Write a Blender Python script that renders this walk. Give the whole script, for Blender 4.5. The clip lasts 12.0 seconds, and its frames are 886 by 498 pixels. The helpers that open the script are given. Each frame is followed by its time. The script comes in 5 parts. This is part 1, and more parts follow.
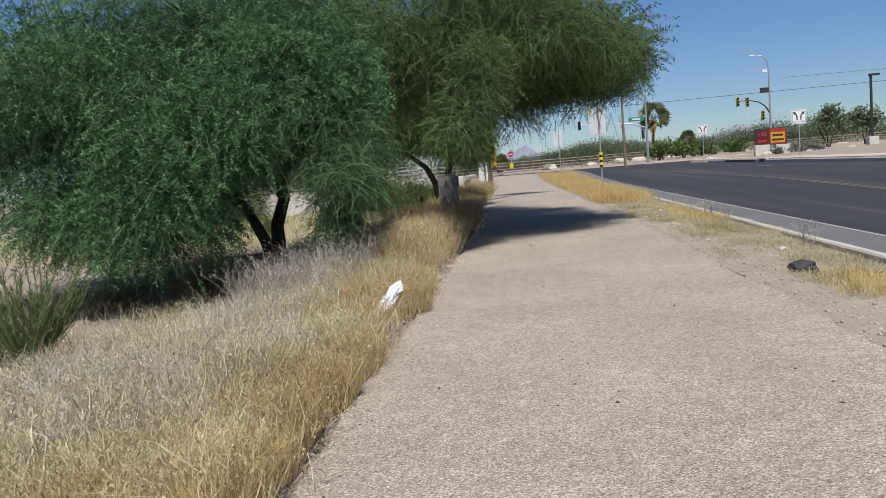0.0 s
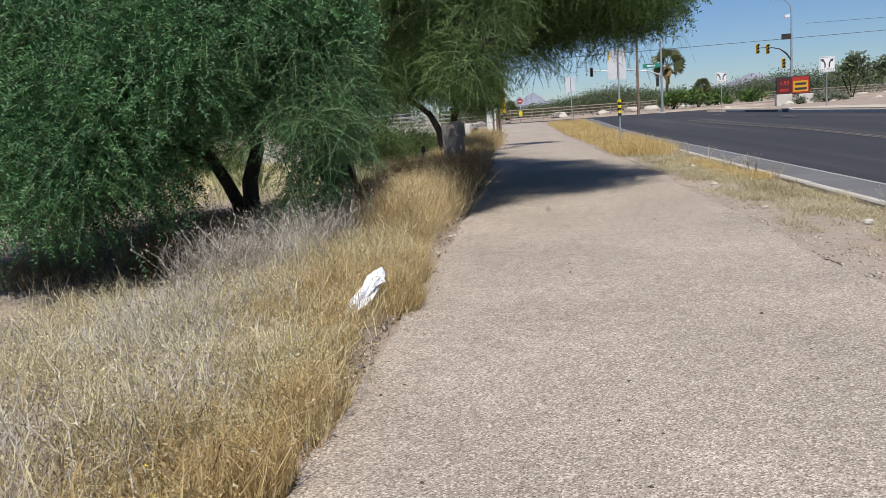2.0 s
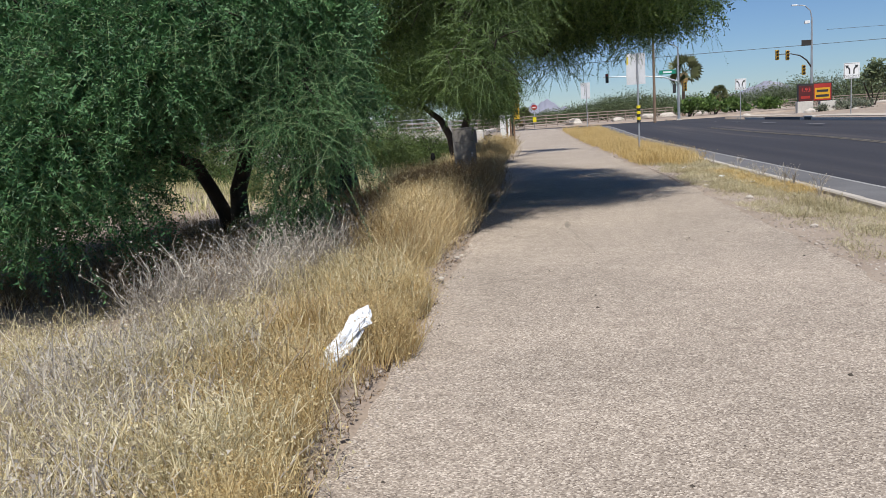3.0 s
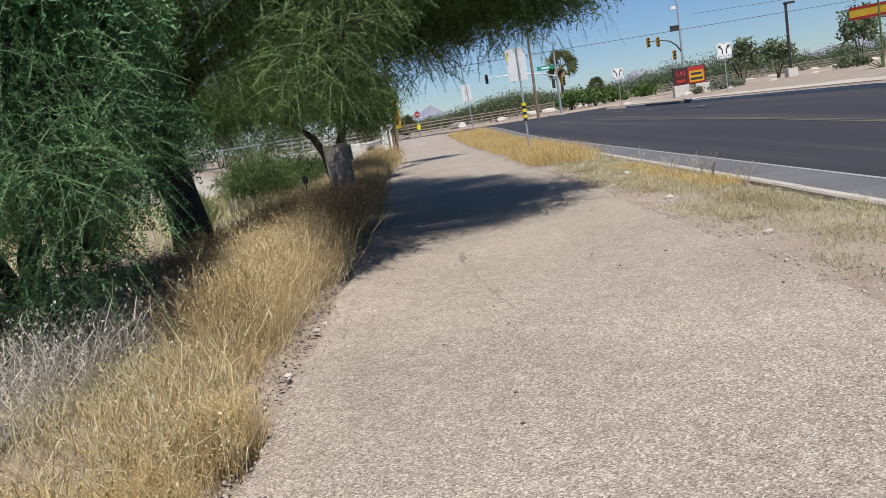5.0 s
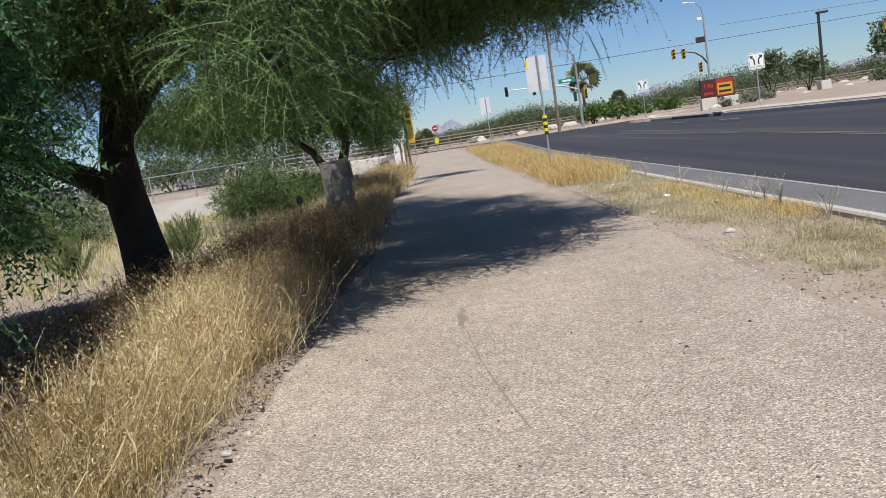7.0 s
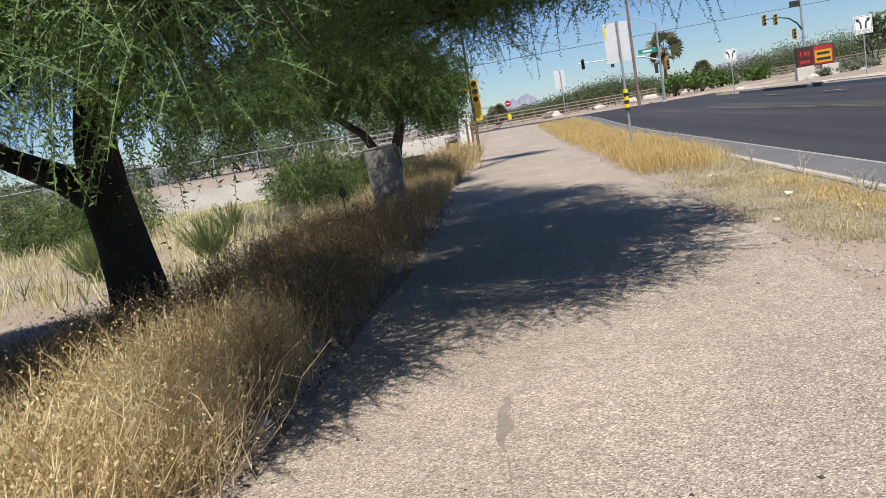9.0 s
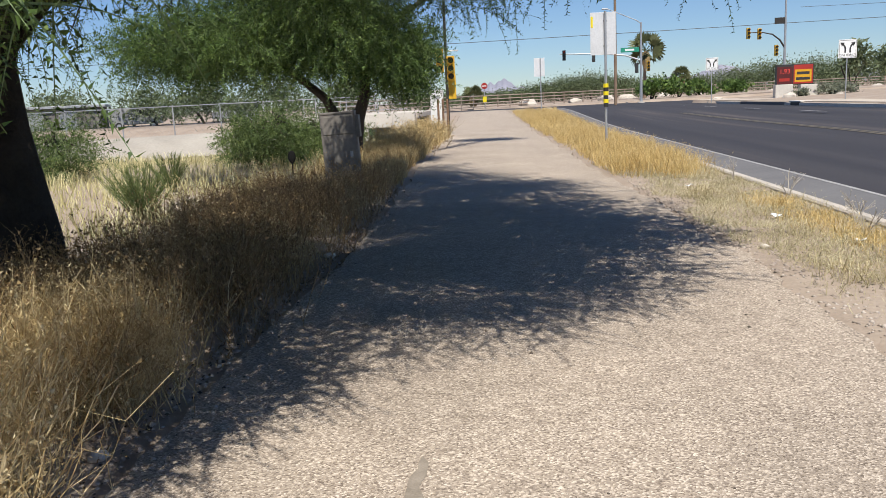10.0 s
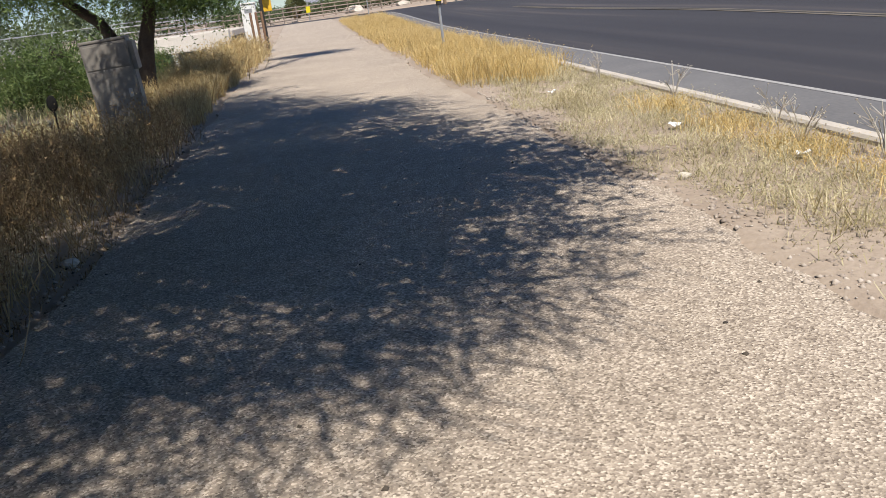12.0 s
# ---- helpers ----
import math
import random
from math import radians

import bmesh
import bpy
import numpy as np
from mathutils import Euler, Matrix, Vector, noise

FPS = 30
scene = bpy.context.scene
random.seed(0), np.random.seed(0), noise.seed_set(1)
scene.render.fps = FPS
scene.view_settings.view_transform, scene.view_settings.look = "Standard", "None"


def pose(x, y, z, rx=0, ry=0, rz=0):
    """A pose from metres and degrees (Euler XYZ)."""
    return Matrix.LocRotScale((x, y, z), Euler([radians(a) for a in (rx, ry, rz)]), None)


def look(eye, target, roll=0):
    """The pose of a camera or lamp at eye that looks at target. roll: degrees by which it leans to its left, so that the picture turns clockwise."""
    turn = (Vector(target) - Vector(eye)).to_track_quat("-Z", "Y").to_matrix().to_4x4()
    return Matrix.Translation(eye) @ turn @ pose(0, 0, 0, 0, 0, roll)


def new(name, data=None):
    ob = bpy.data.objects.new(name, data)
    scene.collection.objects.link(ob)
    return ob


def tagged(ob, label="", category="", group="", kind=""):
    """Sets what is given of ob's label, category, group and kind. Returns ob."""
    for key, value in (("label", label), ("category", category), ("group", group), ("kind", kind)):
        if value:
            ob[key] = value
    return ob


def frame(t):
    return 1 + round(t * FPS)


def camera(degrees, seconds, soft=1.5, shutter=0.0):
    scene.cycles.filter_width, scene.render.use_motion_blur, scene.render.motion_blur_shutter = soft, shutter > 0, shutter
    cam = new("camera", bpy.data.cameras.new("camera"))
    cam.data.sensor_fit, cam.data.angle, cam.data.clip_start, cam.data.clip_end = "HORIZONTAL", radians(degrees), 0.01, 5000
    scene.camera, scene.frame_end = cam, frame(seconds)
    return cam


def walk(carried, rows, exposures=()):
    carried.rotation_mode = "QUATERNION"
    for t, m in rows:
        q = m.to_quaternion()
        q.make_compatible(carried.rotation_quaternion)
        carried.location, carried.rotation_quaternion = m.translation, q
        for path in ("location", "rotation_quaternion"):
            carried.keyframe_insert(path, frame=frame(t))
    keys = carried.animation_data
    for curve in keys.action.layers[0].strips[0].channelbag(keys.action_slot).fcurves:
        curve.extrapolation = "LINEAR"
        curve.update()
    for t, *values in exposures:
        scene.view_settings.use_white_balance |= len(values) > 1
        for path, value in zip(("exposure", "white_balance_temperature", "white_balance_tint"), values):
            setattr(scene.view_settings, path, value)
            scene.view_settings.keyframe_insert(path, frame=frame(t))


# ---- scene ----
cam = camera(57.5, 12.0, 0.5)
PATH = [
    (0, (0.017, 0.098, 1.546), (-0.195, 2.078, 1.353), -4.6),
    (0.5, (-0.058, 0.712, 1.503), (-0.431, 2.654, 1.203), -4.7),
    (1, (-0.052, 1.298, 1.511), (-0.446, 3.245, 1.276), -5.3),
    (1.5, (-0.087, 1.845, 1.522), (-0.58, 3.773, 1.322), -4.8),
    (1.8, (-0.114, 2.18, 1.535), (-0.531, 4.12, 1.281), -4.8),
    (2, (-0.143, 2.457, 1.549), (-0.377, 4.418, 1.229), -4.0),
    (2.5, (-0.152, 3.084, 1.567), (-0.359, 5.055, 1.299), -3.5),
    (2.7, (-0.185, 3.333, 1.543), (-0.43, 5.294, 1.235), -3.1),
    (4.3, (-0.22, 5.451, 1.508), (-0.391, 7.425, 1.236), -8.4),
    (4.5, (-0.174, 5.673, 1.499), (-0.262, 7.647, 1.189), -9.9),
    (5, (-0.08, 6.286, 1.537), (-0.096, 8.263, 1.231), -8.9),
    (5.5, (-0.056, 6.894, 1.553), (0.024, 8.871, 1.259), -8.1),
    (6, (0.068, 7.472, 1.523), (0.152, 9.453, 1.257), -8.0),
    (6.5, (0.093, 8.084, 1.507), (0.03, 10.066, 1.251), -7.0),
    (7, (0.182, 8.639, 1.503), (0.122, 10.621, 1.237), -8.8),
    (7.2, (0.236, 8.876, 1.513), (0.176, 10.861, 1.275), -8.8),
    (8.8, (0.397, 10.922, 1.581), (0.216, 12.886, 1.246), -8.8),
    (9, (0.403, 11.211, 1.591), (0.152, 13.173, 1.295), -9.5),
    (9.5, (0.428, 11.806, 1.562), (0.261, 13.771, 1.23), -7.6),
    (10, (0.444, 12.421, 1.523), (0.286, 14.382, 1.162), -2.7),
    (10.5, (0.472, 13.033, 1.532), (0.465, 15.001, 1.173), -3.0),
    (11, (0.568, 13.682, 1.499), (0.517, 15.61, 0.97), -8.3),
    (11.5, (0.59, 14.321, 1.448), (0.683, 16.232, 0.864), -8.5),
    (12, (0.631, 14.913, 1.442), (0.815, 16.811, 0.84), -7.5),
]
walk(cam, [(t, look(eye, target, roll)) for t, eye, target, roll in PATH],
     exposures=[(0, 0.05, 6500, 10), (2.7, 0.1, 6500, 10), (5, 0.12, 6500, 10), (7.2, 0.18, 6550, 10), (9, 0.3, 6700, 10), (12, 0.4, 6900, 11)])

# ---- world, sun ----
SUN_EL, SUN_AZ = 59.0, 168.0  # degrees above the horizon; heading of the sun, clockwise from +y
world = bpy.data.worlds.new("sky")
scene.world = world
world.use_nodes = True
wn = world.node_tree
wn.nodes.clear()
w_out, w_bg, w_sky = (wn.nodes.new(k) for k in ("ShaderNodeOutputWorld", "ShaderNodeBackground", "ShaderNodeTexSky"))
w_sky.sky_type, w_sky.sun_disc = "NISHITA", False
w_sky.sun_elevation, w_sky.sun_rotation = radians(SUN_EL), radians(SUN_AZ)
w_sky.air_density, w_sky.dust_density, w_sky.ozone_density, w_sky.altitude = 1.0, 0.0, 1.0, 200
w_bg.inputs["Strength"].default_value = 0.060
w_tint = wn.nodes.new("ShaderNodeMix")
w_tint.data_type, w_tint.blend_type = "RGBA", "MULTIPLY"
w_tint.inputs[0].default_value, w_tint.inputs[7].default_value = 1.0, (0.74, 0.97, 1.36, 1)
wn.links.new(w_sky.outputs[0], w_tint.inputs[6])
wn.links.new(w_tint.outputs[2], w_bg.inputs[0])
wn.links.new(w_bg.outputs[0], w_out.inputs[0])
sun = new("sun", bpy.data.lights.new("sun", "SUN"))
sun.data.energy, sun.data.angle, sun.data.color = 5.0, radians(0.55), (1.0, 0.97, 0.91)
_az, _el = radians(SUN_AZ), radians(SUN_EL)
sun.matrix_world = look((0, 0, 40), Vector((0, 0, 40)) - Vector((math.sin(_az) * math.cos(_el), math.cos(_az) * math.cos(_el), math.sin(_el))))


# ---- materials ----
def shader(name):
    m = bpy.data.materials.new(name)
    m.use_nodes = True
    return m, m.node_tree, m.node_tree.nodes["Principled BSDF"]


def noise_node(nt, scale, detail=4.0, rough=0.6):
    pos = nt.nodes.new("ShaderNodeNewGeometry")
    n = nt.nodes.new("ShaderNodeTexNoise")
    n.inputs["Scale"].default_value, n.inputs["Detail"].default_value, n.inputs["Roughness"].default_value = scale, detail, rough
    nt.links.new(pos.outputs["Position"], n.inputs["Vector"])
    return n.outputs["Fac"]


def ramp(nt, fac, stops):
    r = nt.nodes.new("ShaderNodeValToRGB")
    while len(r.color_ramp.elements) < len(stops):
        r.color_ramp.elements.new(0.5)
    for e, (p, c) in zip(r.color_ramp.elements, stops):
        e.position, e.color = p, (*c, 1)
    nt.links.new(fac, r.inputs["Fac"])
    return r.outputs["Color"]


def mix(nt, fac, a, b, how="MIX"):
    m = nt.nodes.new("ShaderNodeMix")
    m.data_type, m.blend_type = "RGBA", how
    for value, i in ((fac, 0), (a, 6), (b, 7)):
        if isinstance(value, (int, float)):
            m.inputs[i].default_value = value
        elif isinstance(value, tuple):
            m.inputs[i].default_value = (*value, 1)
        else:
            nt.links.new(value, m.inputs[i])
    return m.outputs[2]


def bump(nt, bsdf, height, strength, distance):
    b = nt.nodes.new("ShaderNodeBump")
    b.inputs["Strength"].default_value, b.inputs["Distance"].default_value = strength, distance
    nt.links.new(height, b.inputs["Height"])
    nt.links.new(b.outputs[0], bsdf.inputs["Normal"])


def plain(name, a, b, coarse=1.5, fine=30.0, rough=0.7, metal=0.0, relief=0.2, depth=0.004):
    """Two tones mixed by coarse stains and fine grain, with fine relief."""
    m, nt, p = shader(name)
    big, small = noise_node(nt, coarse), noise_node(nt, fine, 6.0)
    c1 = ramp(nt, big, [(0.3, a), (0.72, b)])
    dark = tuple(v * 0.7 for v in a)
    c2 = mix(nt, 0.35, c1, ramp(nt, small, [(0.3, dark), (0.7, b)]))
    nt.links.new(c2, p.inputs["Base Color"])
    p.inputs["Roughness"].default_value, p.inputs["Metallic"].default_value = rough, metal
    bump(nt, p, small, relief, depth)
    return m


def leafy(name, stops, translucent=0.35, rough=0.6):
    """Leaves or blades whose tone changes from piece to piece."""
    m, nt, p = shader(name)
    g = nt.nodes.new("ShaderNodeNewGeometry")
    patch = noise_node(nt, 0.9, 3.0)
    add = nt.nodes.new("ShaderNodeMath")
    add.operation = "MULTIPLY_ADD"
    nt.links.new(patch, add.inputs[0])
    add.inputs[1].default_value = 0.9
    half = nt.nodes.new("ShaderNodeMath")
    half.operation = "MULTIPLY_ADD"
    nt.links.new(g.outputs["Random Per Island"], half.inputs[0])
    half.inputs[1].default_value, half.inputs[2].default_value = 0.6, -0.25
    nt.links.new(half.outputs[0], add.inputs[2])
    c = ramp(nt, add.outputs[0], stops)
    nt.links.new(c, p.inputs["Base Color"])
    p.inputs["Roughness"].default_value = rough
    t = nt.nodes.new("ShaderNodeBsdfTranslucent")
    nt.links.new(c, t.inputs["Color"])
    mx = nt.nodes.new("ShaderNodeMixShader")
    mx.inputs[0].default_value = translucent
    nt.links.new(p.outputs[0], mx.inputs[1])
    nt.links.new(t.outputs[0], mx.inputs[2])
    nt.links.new(mx.outputs[0], nt.nodes["Material Output"].inputs["Surface"])
    return m


def chipseal():
    """Worn chip-seal: pale stones in a tan binder, faint stains and a few dark patches."""
    m, nt, p = shader("chip_seal")
    pos = nt.nodes.new("ShaderNodeNewGeometry")
    v = nt.nodes.new("ShaderNodeTexVoronoi")
    v.inputs["Scale"].default_value = 108
    nt.links.new(pos.outputs["Position"], v.inputs["Vector"])
    sep = nt.nodes.new("ShaderNodeSeparateColor")
    nt.links.new(v.outputs["Color"], sep.inputs[0])
    chips = ramp(nt, sep.outputs[0], [(0.0, (0.165, 0.137, 0.112)), (0.25, (0.305, 0.264, 0.224)), (0.7, (0.408, 0.358, 0.302)), (1.0, (0.66, 0.60, 0.525))])
    big = ramp(nt, noise_node(nt, 0.5, 5.0), [(0.3, (0.80, 0.77, 0.74)), (0.7, (1.08, 1.04, 1.0))])
    mid = ramp(nt, noise_node(nt, 6.0, 5.0), [(0.3, (0.86, 0.84, 0.82)), (0.7, (1.06, 1.05, 1.04))])
    c = mix(nt, 1.0, mix(nt, 1.0, chips, big, "MULTIPLY"), mid, "MULTIPLY")
    nt.links.new(c, p.inputs["Base Color"])
    p.inputs["Roughness"].default_value = 0.9
    bump(nt, p, v.outputs["Distance"], 0.55, 0.006)
    return m


def asphalt():
    m, nt, p = shader("dark_asphalt")
    pos = nt.nodes.new("ShaderNodeNewGeometry")
    mp = nt.nodes.new("ShaderNodeMapping")
    mp.inputs["Scale"].default_value = (1.1, 0.025, 1)
    nt.links.new(pos.outputs["Position"], mp.inputs["Vector"])
    streak = nt.nodes.new("ShaderNodeTexNoise")
    streak.inputs["Scale"].default_value, streak.inputs["Detail"].default_value = 1.0, 4
    nt.links.new(mp.outputs[0], streak.inputs["Vector"])
    c1 = ramp(nt, streak.outputs["Fac"], [(0.35, (0.024, 0.023, 0.028)), (0.6, (0.036, 0.034, 0.038)), (0.75, (0.078, 0.066, 0.062))])
    grit = ramp(nt, noise_node(nt, 90, 3), [(0.3, (0.7, 0.7, 0.72)), (0.7, (1.25, 1.22, 1.2))])
    nt.links.new(mix(nt, 1.0, c1, grit, "MULTIPLY"), p.inputs["Base Color"])
    p.inputs["Roughness"].default_value = 0.85
    bump(nt, p, noise_node(nt, 120, 2), 0.3, 0.004)
    return m


M_PATH, M_ASPHALT = chipseal(), asphalt()
M_DIRT = plain("dry_soil", (0.25, 0.19, 0.145), (0.40, 0.33, 0.265), 0.8, 22, 0.95, relief=0.5, depth=0.02)
M_GRAVEL = plain("pale_gravel", (0.40, 0.335, 0.27), (0.55, 0.48, 0.40), 0.3, 12, 0.95, relief=0.4, depth=0.02)
M_CONCRETE = plain("concrete", (0.40, 0.36, 0.31), (0.56, 0.51, 0.45), 1.2, 25, 0.9)
M_CONCRETE_PALE = plain("pale_concrete", (0.50, 0.47, 0.42), (0.66, 0.62, 0.56), 0.6, 15, 0.9)
M_GUTTER = plain("gutter_concrete", (0.105, 0.103, 0.107), (0.17, 0.167, 0.168), 0.7, 20, 0.9)
M_LINE = plain("road_paint", (0.26, 0.255, 0.25), (0.40, 0.39, 0.38), 2.5, 40, 0.8)
M_BARK = plain("dark_bark", (0.030, 0.023, 0.018), (0.075, 0.058, 0.045), 3.0, 28, 0.95, relief=0.9, depth=0.02)
M_TWIG = plain("twig_bark", (0.08, 0.125, 0.05), (0.18, 0.25, 0.11), 3.0, 40, 0.9)
M_LEAF = leafy("tree_leaf", [(0.1, (0.012, 0.042, 0.014)), (0.45, (0.042, 0.125, 0.040)), (0.75, (0.092, 0.215, 0.072)), (0.95, (0.18, 0.31, 0.13))], 0.2)
M_LEAF_B = leafy("bright_tree_leaf", [(0.1, (0.017, 0.040, 0.009)), (0.5, (0.070, 0.132, 0.024)), (0.95, (0.20, 0.290, 0.065))], 0.3)
M_STRAW = leafy("straw_blade", [(0.05, (0.15, 0.11, 0.045)), (0.4, (0.48, 0.40, 0.21)), (0.85, (0.82, 0.74, 0.52))], 0.3, 0.7)
M_GOLD = leafy("golden_blade", [(0.05, (0.26, 0.16, 0.055)), (0.5, (0.54, 0.40, 0.185)), (0.95, (0.74, 0.63, 0.38))], 0.3, 0.7)
M_GREY = leafy("grey_stem", [(0.05, (0.20, 0.17, 0.15)), (0.5, (0.46, 0.41, 0.34)), (0.95, (0.74, 0.69, 0.61))], 0.2, 0.8)
# Dead brown stems; also the weeds' shaded copy, with tree shade in the colour.
M_RUST_SHADE = leafy("rusty_shaded_stem", [(0.05, (0.10, 0.06, 0.03)), (0.5, (0.27, 0.175, 0.085)), (0.95, (0.55, 0.41, 0.22))], 0.25, 0.8)
# Sunlit copy of the weed colour, lighter than the one under the trees.
M_BUFF_SUN = leafy("buff_sunlit_stem", [(0.05, (0.20, 0.12, 0.05)), (0.45, (0.52, 0.39, 0.19)), (0.9, (0.82, 0.70, 0.45))], 0.3, 0.8)
M_VERGE = leafy("verge_blade", [(0.05, (0.20, 0.17, 0.08)), (0.45, (0.43, 0.38, 0.22)), (0.9, (0.68, 0.62, 0.44))], 0.25, 0.8)
M_PALE = leafy("pale_yellow_blade", [(0.05, (0.30, 0.27, 0.11)), (0.5, (0.58, 0.52, 0.27)), (0.95, (0.80, 0.75, 0.48))], 0.3, 0.8)
M_FEATHER = leafy("feathery_leaf", [(0.1, (0.03, 0.055, 0.012)), (0.5, (0.085, 0.135, 0.03)), (0.95, (0.20, 0.25, 0.08))], 0.3)
M_GREEN = leafy("weed_green", [(0.1, (0.07, 0.10, 0.03)), (0.6, (0.17, 0.21, 0.07)), (0.95, (0.30, 0.31, 0.13))], 0.3)


# ---- mesh helpers ----
def link_mesh(name, verts, faces, material, parent=None, label="", smooth=False):
    me = bpy.data.meshes.new(name)
    me.from_pydata([tuple(v) for v in verts], [], faces)
    me.materials.append(material)
    if smooth:
        me.shade_smooth()
    me.update()
    ob = new(name, me)
    ob.parent = parent
    return tagged(ob, label)


def tri_mesh(name, verts, tris, material, parent=None, label=""):
    me = bpy.data.meshes.new(name)
    me.vertices.add(len(verts))
    me.vertices.foreach_set("co", np.ascontiguousarray(verts, dtype=np.float32).ravel())
    me.loops.add(3 * len(tris))
    me.loops.foreach_set("vertex_index", np.ascontiguousarray(tris, dtype=np.int32).ravel())
    me.polygons.add(len(tris))
    me.polygons.foreach_set("loop_start", np.arange(len(tris), dtype=np.int32) * 3)
    me.update(calc_edges=True)
    me.materials.append(material)
    ob = new(name, me)
    ob.parent = parent
    return tagged(ob, label)


def part(name, bm, material, parent=None, label="", smooth=False):
    me = bpy.data.meshes.new(name)
    bm.to_mesh(me)
    bm.free()
    me.materials.append(material)
    if smooth:
        me.shade_smooth()
    ob = new(name, me)
    ob.parent = parent
    return tagged(ob, label)


def thing(name, place, label, category, group="", turn=0.0):
    ob = new(name)
    ob.empty_display_size = 0.2
    ob.matrix_basis = pose(*place, 0, 0, turn)
    return tagged(ob, label, category, group)


def box(bm, x0, x1, y0, y1, z0, z1, bevel=0.0):
    r = bmesh.ops.create_cube(bm, size=1)
    bmesh.ops.scale(bm, vec=(x1 - x0, y1 - y0, z1 - z0), verts=r["verts"])
    bmesh.ops.translate(bm, vec=((x0 + x1) / 2, (y0 + y1) / 2, (z0 + z1) / 2), verts=r["verts"])
    if bevel:
        bmesh.ops.bevel(bm, geom=list({e for v in r["verts"] for e in v.link_edges}), offset=bevel, segments=2, affect="EDGES", profile=0.6)
    return bm


def box_bm(*a, **k):
    return box(bmesh.new(), *a, **k)


def tube(bm, pts, radii, sides=8, caps=True):
    """A tapered tube along a line of points."""
    pts = [Vector(p) for p in pts]
    rings, side = [], None
    for i, p in enumerate(pts):
        d = (pts[min(i + 1, len(pts) - 1)] - pts[max(i - 1, 0)]).normalized()
        if side is None or abs(side.dot(d)) > 0.95:
            side = d.orthogonal()
        side = (side - d * side.dot(d)).normalized()
        up = d.cross(side)
        rings.append([bm.verts.new(p + radii[i] * (math.cos(a) * side + math.sin(a) * up)) for a in (2 * math.pi * k / sides for k in range(sides))])
    for a, b in zip(rings, rings[1:]):
        for k in range(sides):
            bm.faces.new((a[k], a[(k + 1) % sides], b[(k + 1) % sides], b[k]))
    if caps:
        bm.faces.new(rings[0][::-1])
        bm.faces.new(rings[-1])
    return bm


def tube_bm(pts, radii, sides=8):
    if isinstance(radii, (int, float)):
        radii = [radii] * len(pts)
    return tube(bmesh.new(), pts, radii, sides)


# ---- the lie of the land ----
PATH_L, PATH_R = -1.22, 2.58
KERB_IN, KERB_OUT, ROAD_R = 4.38, 4.56, 17.0


def ss(a, b, v):
    t = min(1.0, max(0.0, (v - a) / (b - a)))
    return t * t * (3 - 2 * t)


def grade(y):
    """Height of the footpath and the near side of the road."""
    return 0.45 * ss(45, 84, y)


def far_grade(y):
    """Height of the road's far side."""
    return 0.45 * ss(19, 39, y)


def bend(y):
    return -0.4 * ss(21, 34, y) - 0.03 * min(48.0, max(0.0, y - 36))


def on_road(x, y):
    return (KERB_IN + 0.08 < x < ROAD_R + 0.1 and y < 90) or (86 < y < 104)


def land(x, y):
    g = grade(y)
    if x < PATH_L:
        d = PATH_L - x + min(0.0, bend(y))
        g = g * (1 - ss(0.8, 4.5, d)) - 0.36 * ss(1.3, 4.6, d) - 0.5 * ss(40, 52, y) * ss(2.2, 5.5, d) * (1 - ss(66, 76, y)) + 1.2 * ss(24, 60, d)
        if y > 80:
            g = max(g, grade(y) * ss(80, 86, y))
    elif x > ROAD_R:
        g = far_grade(y) + 0.10 + 0.25 * ss(ROAD_R, 30, x)
    if PATH_R + 0.6 < x < KERB_IN + 0.06:
        g -= (0.045 - 0.04 * ss(14, 20, y)) * ss(PATH_R + 0.6, KERB_IN - 0.1, x)
    if on_road(x, y):
        g -= 0.40
    else:
        g += 0.02 * noise.noise((x * 1.3, y * 1.3, 0)) * (1 if abs(x) < 60 else 0)
        if PATH_L + bend(y) - 0.05 < x < PATH_R + bend(y) + 0.05 and y < 86:
            g -= 0.05
    return g


def ground_mesh():
    xs = sorted({-1200, -600, -300, -160, -90, -60, *range(-44, -10, 2), *[-10 + 0.4 * i for i in range(21)], *[-2 + 0.15 * i for i in range(42)], KERB_IN + 0.04, KERB_IN + 0.1, 6, 9, 12, 15, ROAD_R + 0.02, ROAD_R + 0.14, 18, 19, 20, 22, 24, 27, 30, 34, 38, 44, 52, 60, 75, 100, 160, 300, 600, 1200})
    ys = sorted({-600, -200, -80, -40, -20, -12, -8, *[-6 + 0.4 * i for i in range(115)], *range(41, 85, 2), 85.9, 86.1, 88, 90, 95, 103.9, 104.1, 108, 116, 130, 150, 180, 240, 400, 800, 1500, 3000})
    verts = [(x, y, land(x, y)) for y in ys for x in xs]
    n = len(xs)
    faces = [(j * n + i, j * n + i + 1, (j + 1) * n + i + 1, (j + 1) * n + i) for j in range(len(ys) - 1) for i in range(n - 1)]
    return link_mesh("ground", verts, faces, M_DIRT, smooth=True)


tagged(ground_mesh(), "dry pale brown desert soil with patchy gravel", "ground", kind="structure")


